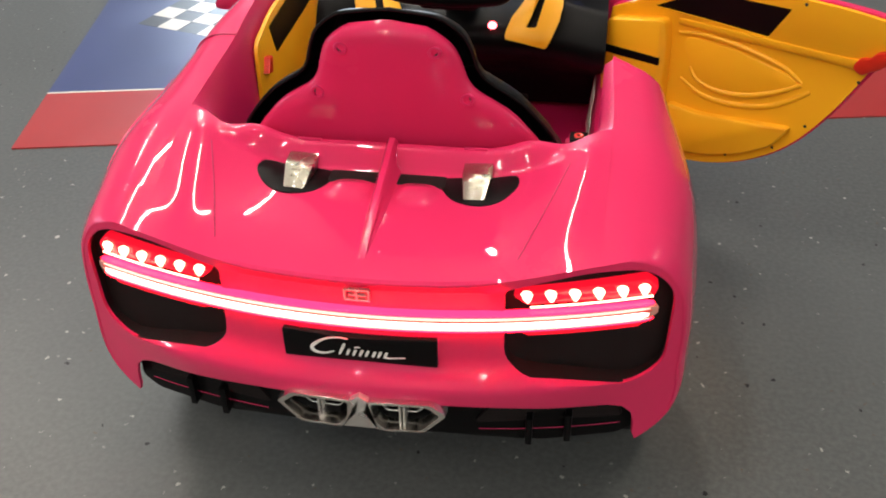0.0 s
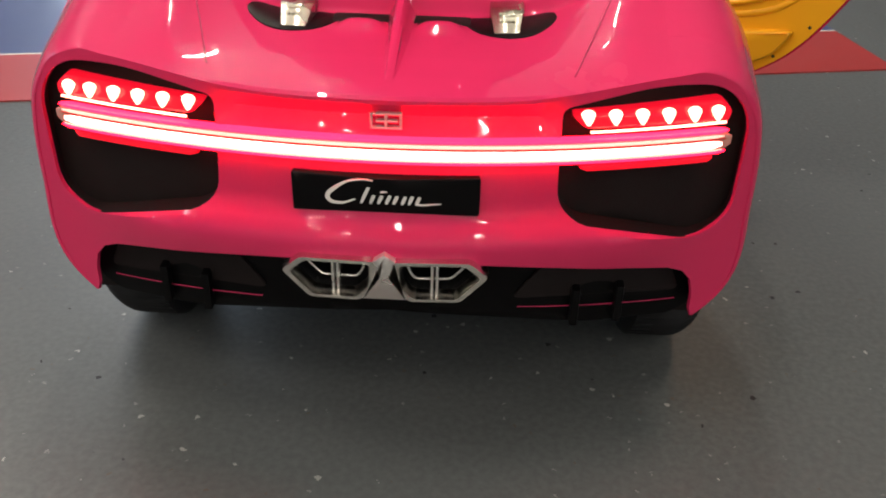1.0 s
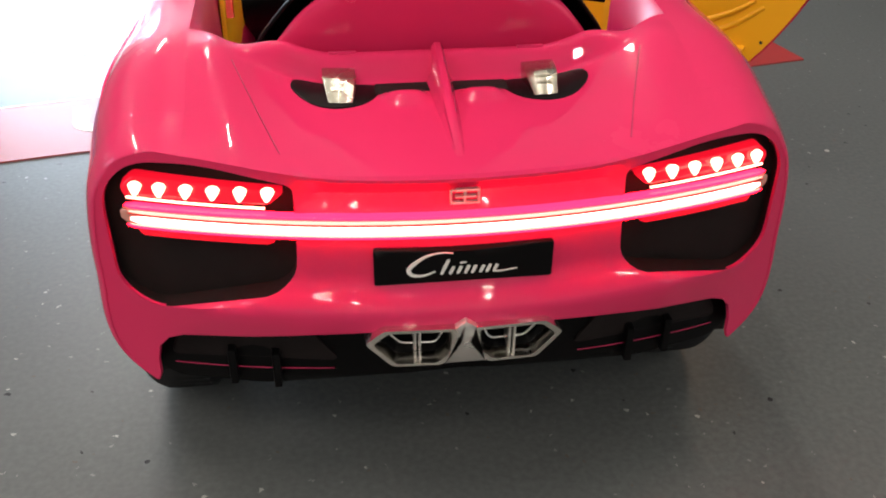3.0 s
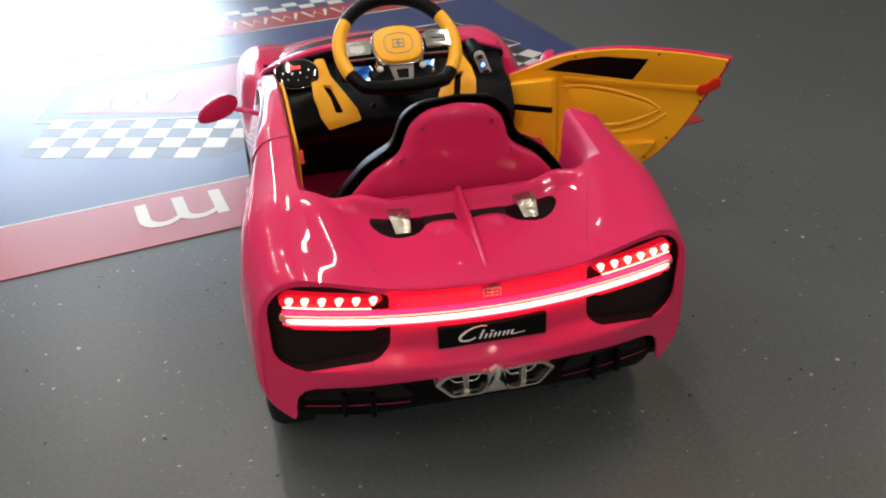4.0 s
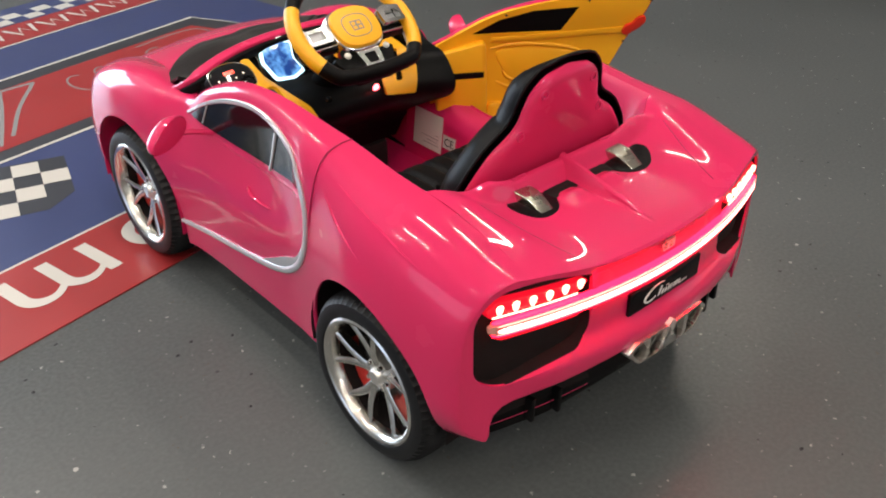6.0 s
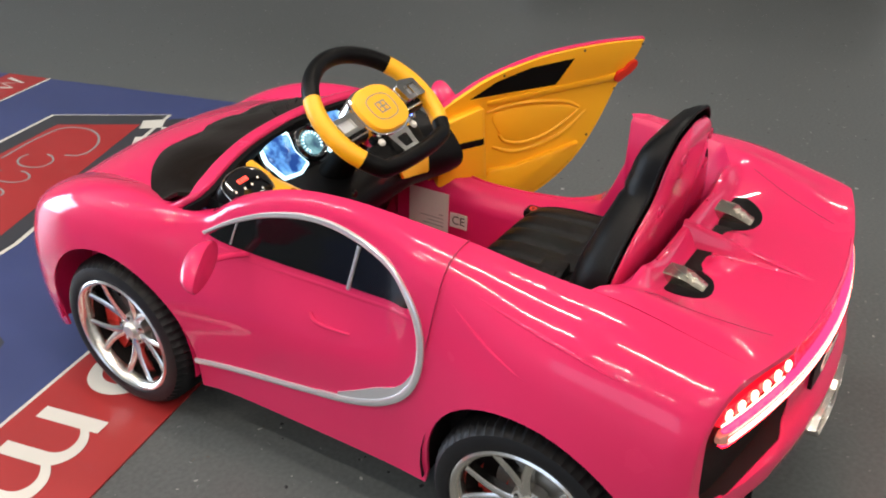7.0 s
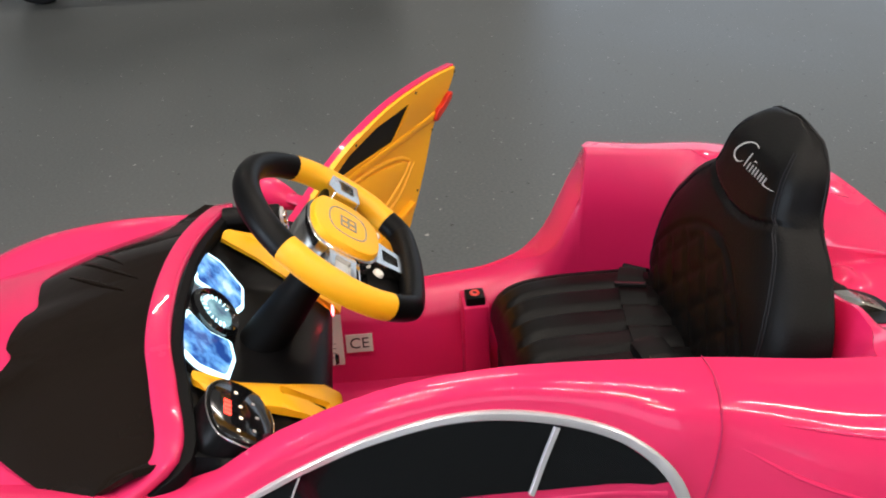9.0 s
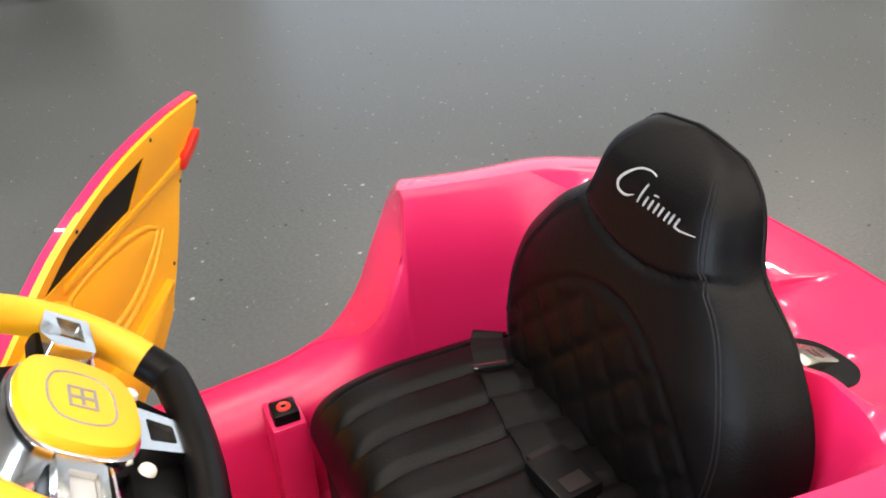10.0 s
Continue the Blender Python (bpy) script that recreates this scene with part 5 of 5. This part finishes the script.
# Switch strip on the right, on a dark mount.
SS = Matrix(((0.927, 0, -0.376, 0.205), (0, 1, 0, 0.812), (0.376, 0, 0.927, 0.409), (0, 0, 0, 1)))


def on_strip(a, b, h):
    return SS @ Vector((a, -h, b))


oblong = [(0.0125 * math.cos(q), math.copysign(0.030, math.sin(q)) + 0.0125 * math.sin(q)) for q in np.linspace(0.01, 2 * math.pi + 0.01, 28, endpoint=False)]
mount = part("switch_mount", prism([(x * 1.25, z * 1.08) for x, z in oblong], lambda a, b, h: on_strip(a, b, h - 0.075), 0.074, 0.003), BLACK, dash)
sw = part("switch_strip", prism(oblong, lambda a, b, h: on_strip(a, b, h - 0.002), 0.005, 0.0015), GREY, dash, "grey strip with four ringed buttons")
for k in range(4):
    m = SS @ Matrix.Translation((0, -0.003, 0.028 - 0.0187 * k)) @ Matrix.Rotation(math.pi / 2, 4, "X")
    part("round_button", lathe([(0.0055, 0.0025), (0.0068, 0.0035), (0.0086, 0.003), (0.0092, 0.0)], m, 18), CHROME, sw)
    part("button_face", lathe([(0.0, 0.0022), (0.0056, 0.0020)], m, 14), BLUE_LAMP if k == 1 else INK, sw)

# Steering wheel: centre, lean and ring.
SW = Matrix.Translation((0, 0.729, 0.504)) @ Matrix.Rotation(math.radians(-52), 4, "X")
steer = new("steering_wheel")
steer.parent = car
steer["label"] = "black and yellow flat-bottomed steering wheel"


def on_wheel(a, b, h):
    """Across, up the wheel's plane, and out towards the driver."""
    return SW @ Vector((a, -h, b))


def rim_point(deg):
    a = math.radians(deg)
    r = 0.119
    x, z = r * math.cos(a), r * math.sin(a)
    if z < -0.086:
        z = -0.086 - (z + 0.086) * -0.22
    return (x, z)


def rim_arc(a0, a1, r, n=40, mat=BLACK, name="rim_grip", label=""):
    pts = [on_wheel(*rim_point(a0 + (a1 - a0) * k / n), 0.0) for k in range(n + 1)]
    axis = SW.to_3x3() @ Vector((0, -1, 0))
    return part(name, tube(pts, ring(r, 14, 1.12), up=tuple(axis)), mat, steer, label)


rim_arc(34, 146, 0.0138, label="black grip")
rim_arc(208, 326, 0.0138, label="black grip")
rim_arc(-34, 34, 0.0140, mat=YELLOW, name="rim_side", label="yellow rim section")
rim_arc(146, 208, 0.0140, mat=YELLOW, name="rim_side", label="yellow rim section")


def wheel_plate(outline, h0, depth, mat, name, bevel=0.003, label=""):
    return part(name, prism(outline, lambda a, b, h: on_wheel(a, b, h0 + h), depth, bevel), mat, steer, label)


pad = closed_line([(-0.050, 0.0), (-0.044, 0.030), (-0.022, 0.042), (0.0, 0.044), (0.022, 0.042), (0.044, 0.030), (0.050, 0.0), (0.043, -0.028), (0.024, -0.040), (0.0, -0.042), (-0.024, -0.040), (-0.043, -0.028)], 48)
wheel_plate([(x * 1.10, z * 1.10) for x, z in pad], -0.028, 0.034, CHROME, "hub_shell", 0.006, "chrome hub shell")
wheel_plate(pad, 0.002, 0.012, YELLOW, "hub_pad", 0.005, "yellow hub pad")
ring_line = closed_line([(x * 0.58, z * 0.55) for x, z in pad[::4]], 40)
axis = tuple(SW.to_3x3() @ Vector((0, -1, 0)))
part("pad_ring", tube([on_wheel(x, z, 0.0138) for x, z in ring_line], ring(0.0011, 6), closed=True, up=axis), MAT_GREY, steer)
for x0, x1, z0, z1 in ((-0.012, 0.012, 0.008, 0.0102), (-0.012, 0.012, -0.0102, -0.008), (-0.012, -0.010, -0.009, 0.009), (-0.0016, 0.0016, -0.009, 0.009), (0.010, 0.012, -0.009, 0.009), (-0.008, 0.009, -0.0012, 0.0012)):
    wheel_plate([(x0, z0), (x1, z0), (x1, z1), (x0, z1)], 0.0132, 0.0016, MAT_GREY, "pad_emblem", 0)
for sgn in (-1, 1):
    wheel_plate(round_corners([(sgn * 0.045, 0.020), (sgn * 0.112, 0.020), (sgn * 0.112, -0.024), (sgn * 0.045, -0.026)], 0.004, 3), -0.020, 0.016, BLACK, "spoke", 0.003)
    trim = round_corners([(sgn * 0.055, 0.019), (sgn * 0.106, 0.020), (sgn * 0.106, -0.014), (sgn * 0.057, -0.014)], 0.003, 3)
    hole = round_corners([(sgn * 0.068, 0.012), (sgn * 0.098, 0.012), (sgn * 0.098, -0.007), (sgn * 0.068, -0.007)], 0.002, 2)
    bm = patch(trim, [hole], 0.006, lambda a, b: on_wheel(a, b, 0.006 - 0.10 * max(0.0, abs(a) - 0.075)), thick=0.012, flip=sgn > 0)
    bmesh.ops.recalc_face_normals(bm, faces=bm.faces)
    frame_part = part("spoke_trim", bm, TRIM_METAL, steer, "chrome spoke frame")
    part("spoke_button", prism(hole, lambda a, b, h: on_wheel(a, b, -0.003 + h), 0.004, 0.0008), GREY, frame_part)
    line = [(sgn * 0.050, -0.022), (sgn * 0.108, -0.0225), (sgn * 0.108, -0.0195), (sgn * 0.050, -0.019)]
    wheel_plate(line, -0.005, 0.006, CHROME, "spoke_line", 0.0008)
    p = SW @ Matrix.Translation((sgn * 0.044, 0.002, -0.047)) @ Matrix.Rotation(math.pi / 2, 4, "X")
    part("horn_button", lathe([(0.0, 0.005), (0.0045, 0.0045), (0.0060, 0.003), (0.0065, 0.0)], p, 16), LABEL, steer, "round white button")
low = round_corners([(-0.026, -0.040), (0.026, -0.040), (0.018, -0.085), (-0.018, -0.085)], 0.003, 3)
hole = round_corners([(-0.013, -0.053), (0.013, -0.053), (0.010, -0.074), (-0.010, -0.074)], 0.002, 2)
bm = patch(low, [hole], 0.008, lambda a, b: on_wheel(a, b, 0.002), thick=0.012)
bmesh.ops.recalc_face_normals(bm, faces=bm.faces)
part("lower_spoke", bm, TRIM_METAL, steer, "chrome lower spoke")
wheel_plate(hole, -0.008, 0.004, BLACK, "spoke_hole", 0)
wheel_plate(round_corners([(-0.07, -0.04), (0.07, -0.04), (0.045, -0.098), (-0.045, -0.098)], 0.01, 3), -0.026, 0.014, BLACK, "spoke_back", 0.003)
# Steering column.
col = smooth_line([(0, 0.748, 0.480), (0, 0.785, 0.432), (0, 0.845, 0.355)], 12)
part("steering_column", tube(col, ring(0.034, 24, 0.85), scale=lambda u: 0.6 + 0.4 * u), DARK_TRIM, car, "black steering column")
part("red_lamp", ball(Matrix.Translation((0.062, 0.752, 0.366)) @ Matrix.Diagonal((0.008, 0.002, 0.007, 1))), RED_LAMP, car, "glowing red lamp")
part("key_slot", lathe([(0.0, 0.004), (0.005, 0.004), (0.007, 0.0)], Matrix.Translation((-0.055, 0.748, 0.375)) @ Matrix.Rotation(math.pi / 2, 4, "X"), 14), BLACK_GLOSS, car)
part("pedal", block(0.055, 0.125, 0.80, 0.815, 0.130, 0.215, 0.006), BLACK_MATT, car, "black foot pedal")

# Labels on the right wall, socket, seat surround.


def on_wall(a, b, h):
    """On the cockpit's right wall: ahead, up, inwards."""
    return Vector((float(np.interp(b, [0.125, 0.24], [side(a, 0.54)[0] - 0.026, side(a, 0.54)[0] - 0.014])) - 0.0015 - h, a, b))


sheet = part("warning_label", prism(rect(0.752, 0.846, 0.160, 0.244), on_wall, 0.0008), LABEL, car, "pale printed label", smooth=False)
for k in range(9):
    z = 0.236 - 0.0078 * k
    part("print_line", prism(rect(0.763, 0.838 - 0.012 * (k % 3), z - 0.0014, z), lambda a, b, h: on_wall(a, b, 0.0008 + h), 0.0003), MAT_GREY, sheet, smooth=False)
ce = part("approval_label", prism(rect(0.708, 0.748, 0.179, 0.209), on_wall, 0.0008), LABEL, car, "small white label with two black letters", smooth=False)
wall_m = Matrix(((0, 0.104, -1, on_wall(0.728, 0.1935, 0.0010).x), (-1, 0, 0, 0.728), (0, 1, 0.104, 0.1935), (0, 0, 0, 1)))
part("letters", text_mesh("CE", 0.025, wall_m, 0.0003), INK, ce, smooth=False)
sock = part("socket_box", block(0.198, 0.252, 0.536, 0.574, 0.13, 0.262, 0.005), PINK_MATT, car)
part("socket", block(0.204, 0.232, 0.541, 0.569, 0.255, 0.275, 0.003), BLACK, sock, "black charging socket")
part("socket_ring", lathe([(0.003, 0.001), (0.0065, 0.002), (0.008, 0.0)], Matrix.Translation((0.218, 0.555, 0.275)), 16), CALIPER, sock)

# ---- seat ----
seat = thing("car_seat", "black padded leatherette seat with a pink plastic back", "seat")
BACK_Z = np.array([0.255, 0.30, 0.345, 0.385, 0.415, 0.443, 0.468, 0.485, 0.497, 0.507, 0.517, 0.530, 0.550, 0.570, 0.585, 0.594, 0.5995])
BACK_W = np.array([0.156, 0.176, 0.193, 0.200, 0.196, 0.184, 0.165, 0.150, 0.135, 0.119, 0.106, 0.098, 0.092, 0.083, 0.067, 0.048, 0.003])[:, None]


def back_w(z):
    return float(hermite(BACK_Z, BACK_W, z)[0])


def back_y(z):
    """The plane between the pad and the plastic back."""
    return 0.2385 - 0.18 * (z - 0.48)


def pad_front(x, z):
    w = max(0.003, back_w(z))
    v = min(1.0, abs(x) / w)
    depth = float(np.interp(z, [0.26, 0.35, 0.44, 0.50, 0.56, 0.60, 0.62], [0.066, 0.066, 0.060, 0.048, 0.043, 0.037, 0.030])) * (1 - max(0, (z - 0.545) / 0.0546) ** 3 * 0.95)
    y = back_y(z) + depth * (1 - v**5.5) ** 0.42
    crease = lambda d, k, s: k * math.exp(-(d / s) ** 2)  # noqa: E731
    ax = min(abs(x), 0.085)
    y -= crease(z - (0.497 + 2.6 * ax * ax), 0.0045, 0.0032)
    insert = 0.462 - 4.2 * x * x - z
    y -= crease(insert, 0.0035, 0.0040)
    if insert > 0:
        soft = ease(0.0, 0.02, insert)
        y -= soft * (0.0012 + 0.0030 * max(crease(math.sin(math.pi * (x + z) / 0.060), 1, 0.30), crease(math.sin(math.pi * (x - z) / 0.060), 1, 0.30)))
    return y


zs = np.concatenate([np.linspace(0.255, 0.577, 110), np.linspace(0.579, 0.5995, 12)])
rows = []
for z in zs:
    w = back_w(z)
    row = [(v * w, pad_front(v * w, z), z) for v in np.sin(np.linspace(-math.pi / 2, math.pi / 2, 91))]
    rows.append(row)
bm = grid(rows)
bmesh.ops.recalc_face_normals(bm, faces=bm.faces)
pad_ob = part("backrest", bm, LEATHER, seat, "black leatherette backrest with stitched seams")
rim_line = [(back_w(z) * s * 0.99, back_y(z) - 0.001, z) for s, order in ((-1, zs), (1, zs[::-1])) for z in order[::3]]
part("piping", tube(rim_line, ring(0.0022, 8)), LEATHER, pad_ob)
# The plastic back stands inside the pad's outline.
rows = []
for z in np.linspace(0.255, 0.588, 60):
    w = max(0.002, back_w(z + 0.010) - 0.012)
    rows.append([(v * w, back_y(z) - 0.004 - 0.014 * (1 - abs(v) ** 6) ** 0.5 * (1 - max(0, (z - 0.556) / 0.032) ** 4), z) for v in np.sin(np.linspace(-math.pi / 2, math.pi / 2, 41))])
bm = grid(rows)
bmesh.ops.recalc_face_normals(bm, faces=bm.faces)
shell = part("seat_back", bm, PINK, seat, "glossy pink plastic seat back")
for x, z in ((-0.052, 0.556), (0.052, 0.556), (-0.086, 0.496), (0.086, 0.496)):
    bow = 0.014 * (1 - (abs(x) / max(0.002, back_w(z + 0.010) - 0.012)) ** 6) ** 0.5
    m = Matrix.Translation((x, back_y(z) - 0.0025 - bow, z)) @ Matrix.Rotation(math.pi / 2, 4, "X")
    part("screw_hole", lathe([(0.0, 0.0005), (0.0042, 0.0005), (0.005, 0.003), (0.0072, 0.003), (0.0085, 0.0)], m, 16), PINK_MATT, shell)
    part("screw", lathe([(0.0, 0.0012), (0.0042, 0.001)], m, 12), INK, shell)
for sgn in (-1, 1):
    for off in (0.0, 0.004):
        line = [(sgn * (0.80 * back_w(z) + off - 0.004), z) for z in np.linspace(0.28, 0.582, 50)]
        part("stitching", tube([(x, pad_front(x, z) + 0.0004, z) for x, z in line], ring(0.0008, 5)), THREAD, pad_ob)
script(lambda a, b, h: Vector((0.038 - 0.102 * a, pad_front(0.038 - 0.102 * a, 0.5435 + 0.090 * b) + 0.0006 + h, 0.5435 + 0.090 * b)), SILVER_THREAD, pad_ob, 0.0006, "silver embroidered script", 0.7)
# Seat cushion with lengthwise channels.
CX, CY0, CY1, CZ = 0.207, 0.285, 0.536, 0.330


def cushion_z(x, y):
    a, b = abs(x) / CX, abs((y - (CY0 + CY1) / 2) / ((CY1 - CY0) / 2))
    z = CZ - 0.085 * (1 - (max(0.0, 1 - a**6) * max(0.0, 1 - b**6)) ** 0.30)
    if abs(x) < 0.170:
        u = (x + 0.170) / 0.0486
        z -= 0.007 * math.exp(-((u - round(u)) / 0.11) ** 2) * (1 - ease(0.80, 0.98, b))
    z += 0.004 * math.sin(9 * y + 20 * x) * (1 - a) * (1 - b)
    return z


rows = [[(CX * u * (1 - 0.10 * ease(0.6, 1, (y - CY0) / (CY1 - CY0)) * 0.6), y, cushion_z(CX * u, y)) for u in np.sin(np.linspace(-math.pi / 2, math.pi / 2, 141))] for y in (CY0 + (CY1 - CY0) * (0.5 - 0.5 * np.cos(np.linspace(0, math.pi, 60))))]
bm = grid(rows)
bmesh.ops.recalc_face_normals(bm, faces=bm.faces)
part("cushion", bm, LEATHER, seat, "black ribbed seat cushion")
part("cushion_base", block(-0.200, 0.200, 0.29, 0.528, 0.127, 0.245, 0.02), BLACK_MATT, seat)
# Lap belt across the back of the cushion.
belt = thing("seat_belt", "black webbing lap belt lying on the seat", "seat belt")
route = smooth_line([(0.196, 0.318), (0.160, 0.342), (0.12, 0.356), (0.06, 0.366), (0.0, 0.374), (-0.06, 0.380), (-0.12, 0.370), (-0.18, 0.340)], 60)
line = [(x, y, cushion_z(x, y) + 0.003) for x, y in route]
part("webbing", tube(line, [(-0.017, -0.001), (0.017, -0.001), (0.017, 0.001), (-0.017, 0.001)]), FABRIC, belt)
part("slider", block(-0.004, 0.004, -0.021, 0.021, -0.002, 0.0035, 0.0015, Matrix.Translation((0.102, 0.362, 0.338)) @ Matrix.Rotation(-0.25, 4, "Z")), BLACK_GLOSS, belt, "small black slider")
bk = Matrix.Translation((-0.062, 0.381, 0.339)) @ Matrix.Rotation(0.12, 4, "Z")
buckle = part("buckle", block(-0.030, 0.026, -0.021, 0.021, -0.004, 0.011, 0.004, bk), BLACK, belt, "black plastic buckle")
part("buckle_tongue", block(0.008, 0.034, -0.013, 0.013, 0.002, 0.008, 0.002, bk), BLACK_MATT, buckle)
part("release_button", block(-0.026, -0.008, -0.012, 0.012, 0.009, 0.0130, 0.002, bk), BLACK_MATT, buckle)
# ---- prints on the floor mat ----
H_PRINT = 0.0036


def mat_line(pts, w, mat, name, n=None):
    """A flat stroke printed on the mat."""
    line = smooth_line(pts, n) if n else np.array(pts, float)
    left, right = [], []
    for i in range(len(line)):
        a, b = line[max(0, i - 1)], line[min(len(line) - 1, i + 1)]
        t = (b - a) / (np.linalg.norm(b - a) + 1e-9)
        nrm = np.array([-t[1], t[0]])
        left.append(tuple(line[i] + nrm * w / 2))
        right.append(tuple(line[i] - nrm * w / 2))
    bm = bmesh.new()
    a = [bm.verts.new(MAT_M @ Vector((*q, H_PRINT + 0.0003))) for q in left]
    b = [bm.verts.new(MAT_M @ Vector((*q, H_PRINT + 0.0003))) for q in right]
    for i in range(len(a) - 1):
        bm.faces.new([b[i], b[i + 1], a[i + 1], a[i]])
    return part(name, bm, mat, play_mat, smooth=False)


mat_sheet("white_rule", rect(L_MAT, W_MAT, BAND_1 + 0.0002, BAND_1 + 0.0075), 0.0034, MAT_WHITE, play_mat)
# Reversed lettering along the red band, read from the far side.
for body, u in (("m", 0.462), ("o", 0.715), ("c", 0.905)):
    m = MAT_M @ Matrix.Translation((u, 0.196, H_PRINT)) @ Matrix.Rotation(math.pi, 4, "Z") @ Matrix.Diagonal((1.30, 1.15, 1, 1))
    part("letter", text_mesh(body, 0.26, m, 0.0003), MAT_WHITE, play_mat, smooth=False)
# Slanting chequered flag beside the panel.
def flag(i, j):
    return (0.663 + 0.0577 * i - 0.0305 * j, 0.790 - 0.0291 * i - 0.0600 * j)


mat_sheet("flag_ground", [(1.98 - q[0], q[1]) for q in (flag(2.5, 0.4), flag(2.5, 3.5), flag(1.5, 4.5), flag(-7.5, 4.5), flag(-7.5, 0.4))], 0.0032, MAT_BLACK, play_mat)
mat_sheet("flag_ground", [flag(2.5, 0.4), flag(2.5, 3.5), flag(1.5, 4.5), flag(-7.5, 4.5), flag(-7.5, 0.4)][::-1], 0.0032, MAT_BLACK, play_mat)
for j in range(1, 5):
    for i in range(-7, 3 if j < 4 else 2):
        if (i + j) % 2 == 0:
            mat_sheet("chequer", [flag(i - 0.5, j + 0.5), flag(i + 0.5, j + 0.5), flag(i + 0.5, j - 0.5), flag(i - 0.5, j - 0.5)], 0.0037, MAT_WHITE, play_mat)
            mat_sheet("chequer", [(1.98 - q[0], q[1]) for q in (flag(i - 0.5, j - 0.5), flag(i + 0.5, j - 0.5), flag(i + 0.5, j + 0.5), flag(i - 0.5, j + 0.5))], 0.0037, MAT_WHITE, play_mat)
# Middle panel: black frame, red field, pale outline and loops.
panel = [(0.64, 0.785), (1.02, 0.780), (1.83, 0.927), (1.715, 1.283), (0.265, 1.283), (0.15, 0.990)]
mat_sheet("black_panel", panel, 0.0034, MAT_BLACK, play_mat)
mat_sheet("red_panel", [(0.60, 0.842), (1.02, 0.842), (1.735, 0.968), (1.655, 1.215), (0.325, 1.215), (0.245, 1.02)], 0.0038, MAT_RED, play_mat)
mat_line(panel + panel[:1], 0.012, MAT_WHITE, "white_outline")
mat_line([(1.40, 1.19), (1.55, 1.195), (1.64, 1.175), (1.655, 1.10), (1.62, 1.03), (1.55, 0.985), (1.49, 0.985), (1.475, 1.03)], 0.007, MAT_GREY, "outline_stroke", 30)
for u, v, a, b in ((1.42, 1.085, 0.045, 0.055), (1.315, 1.075, 0.035, 0.060), (1.215, 1.075, 0.035, 0.065), (1.12, 1.07, 0.040, 0.070), (0.55, 1.03, 0.05, 0.075), (0.43, 1.03, 0.045, 0.070)):
    mat_line([(u + a * math.cos(q), v + b * math.sin(q) + 0.2 * a * math.cos(q)) for q in np.linspace(0.9, 6.1, 14)], 0.006, MAT_GREY, "outline_stroke", 30)
mat_line([(0.725, 0.87), (0.83, 1.04), (0.92, 1.20)], 0.016, MAT_GREY, "outline_stroke", 12)
mat_line([(0.78, 0.90), (0.90, 1.06), (1.02, 1.185)], 0.012, MAT_GREY, "outline_stroke", 12)
mat_line([(0.84, 1.19), (0.93, 1.205), (1.03, 1.19)], 0.014, MAT_GREY, "outline_stroke", 12)
mat_sheet("red_far_band", rect(L_MAT, W_MAT, 1.548, 1.72), 0.0036, MAT_RED, play_mat)
mat_line([(L_MAT, 1.54), (W_MAT, 1.54)], 0.010, MAT_WHITE, "white_rule")
for k in range(15):
    u = 0.10 + 0.125 * k
    mat_line([(u, 1.685), (u + 0.025, 1.60), (u + 0.05, 1.67), (u + 0.075, 1.60), (u + 0.10, 1.685)], 0.016, MAT_WHITE, "zigzag_print")
for r in range(2):
    for c2 in range(32):
        if (r + c2) % 2 == 0:
            mat_sheet("chequer", rect(0.02 + 0.061 * c2, 0.081 + 0.061 * c2, 1.735 + 0.05 * r, 1.785 + 0.05 * r), 0.0037, MAT_WHITE, play_mat)
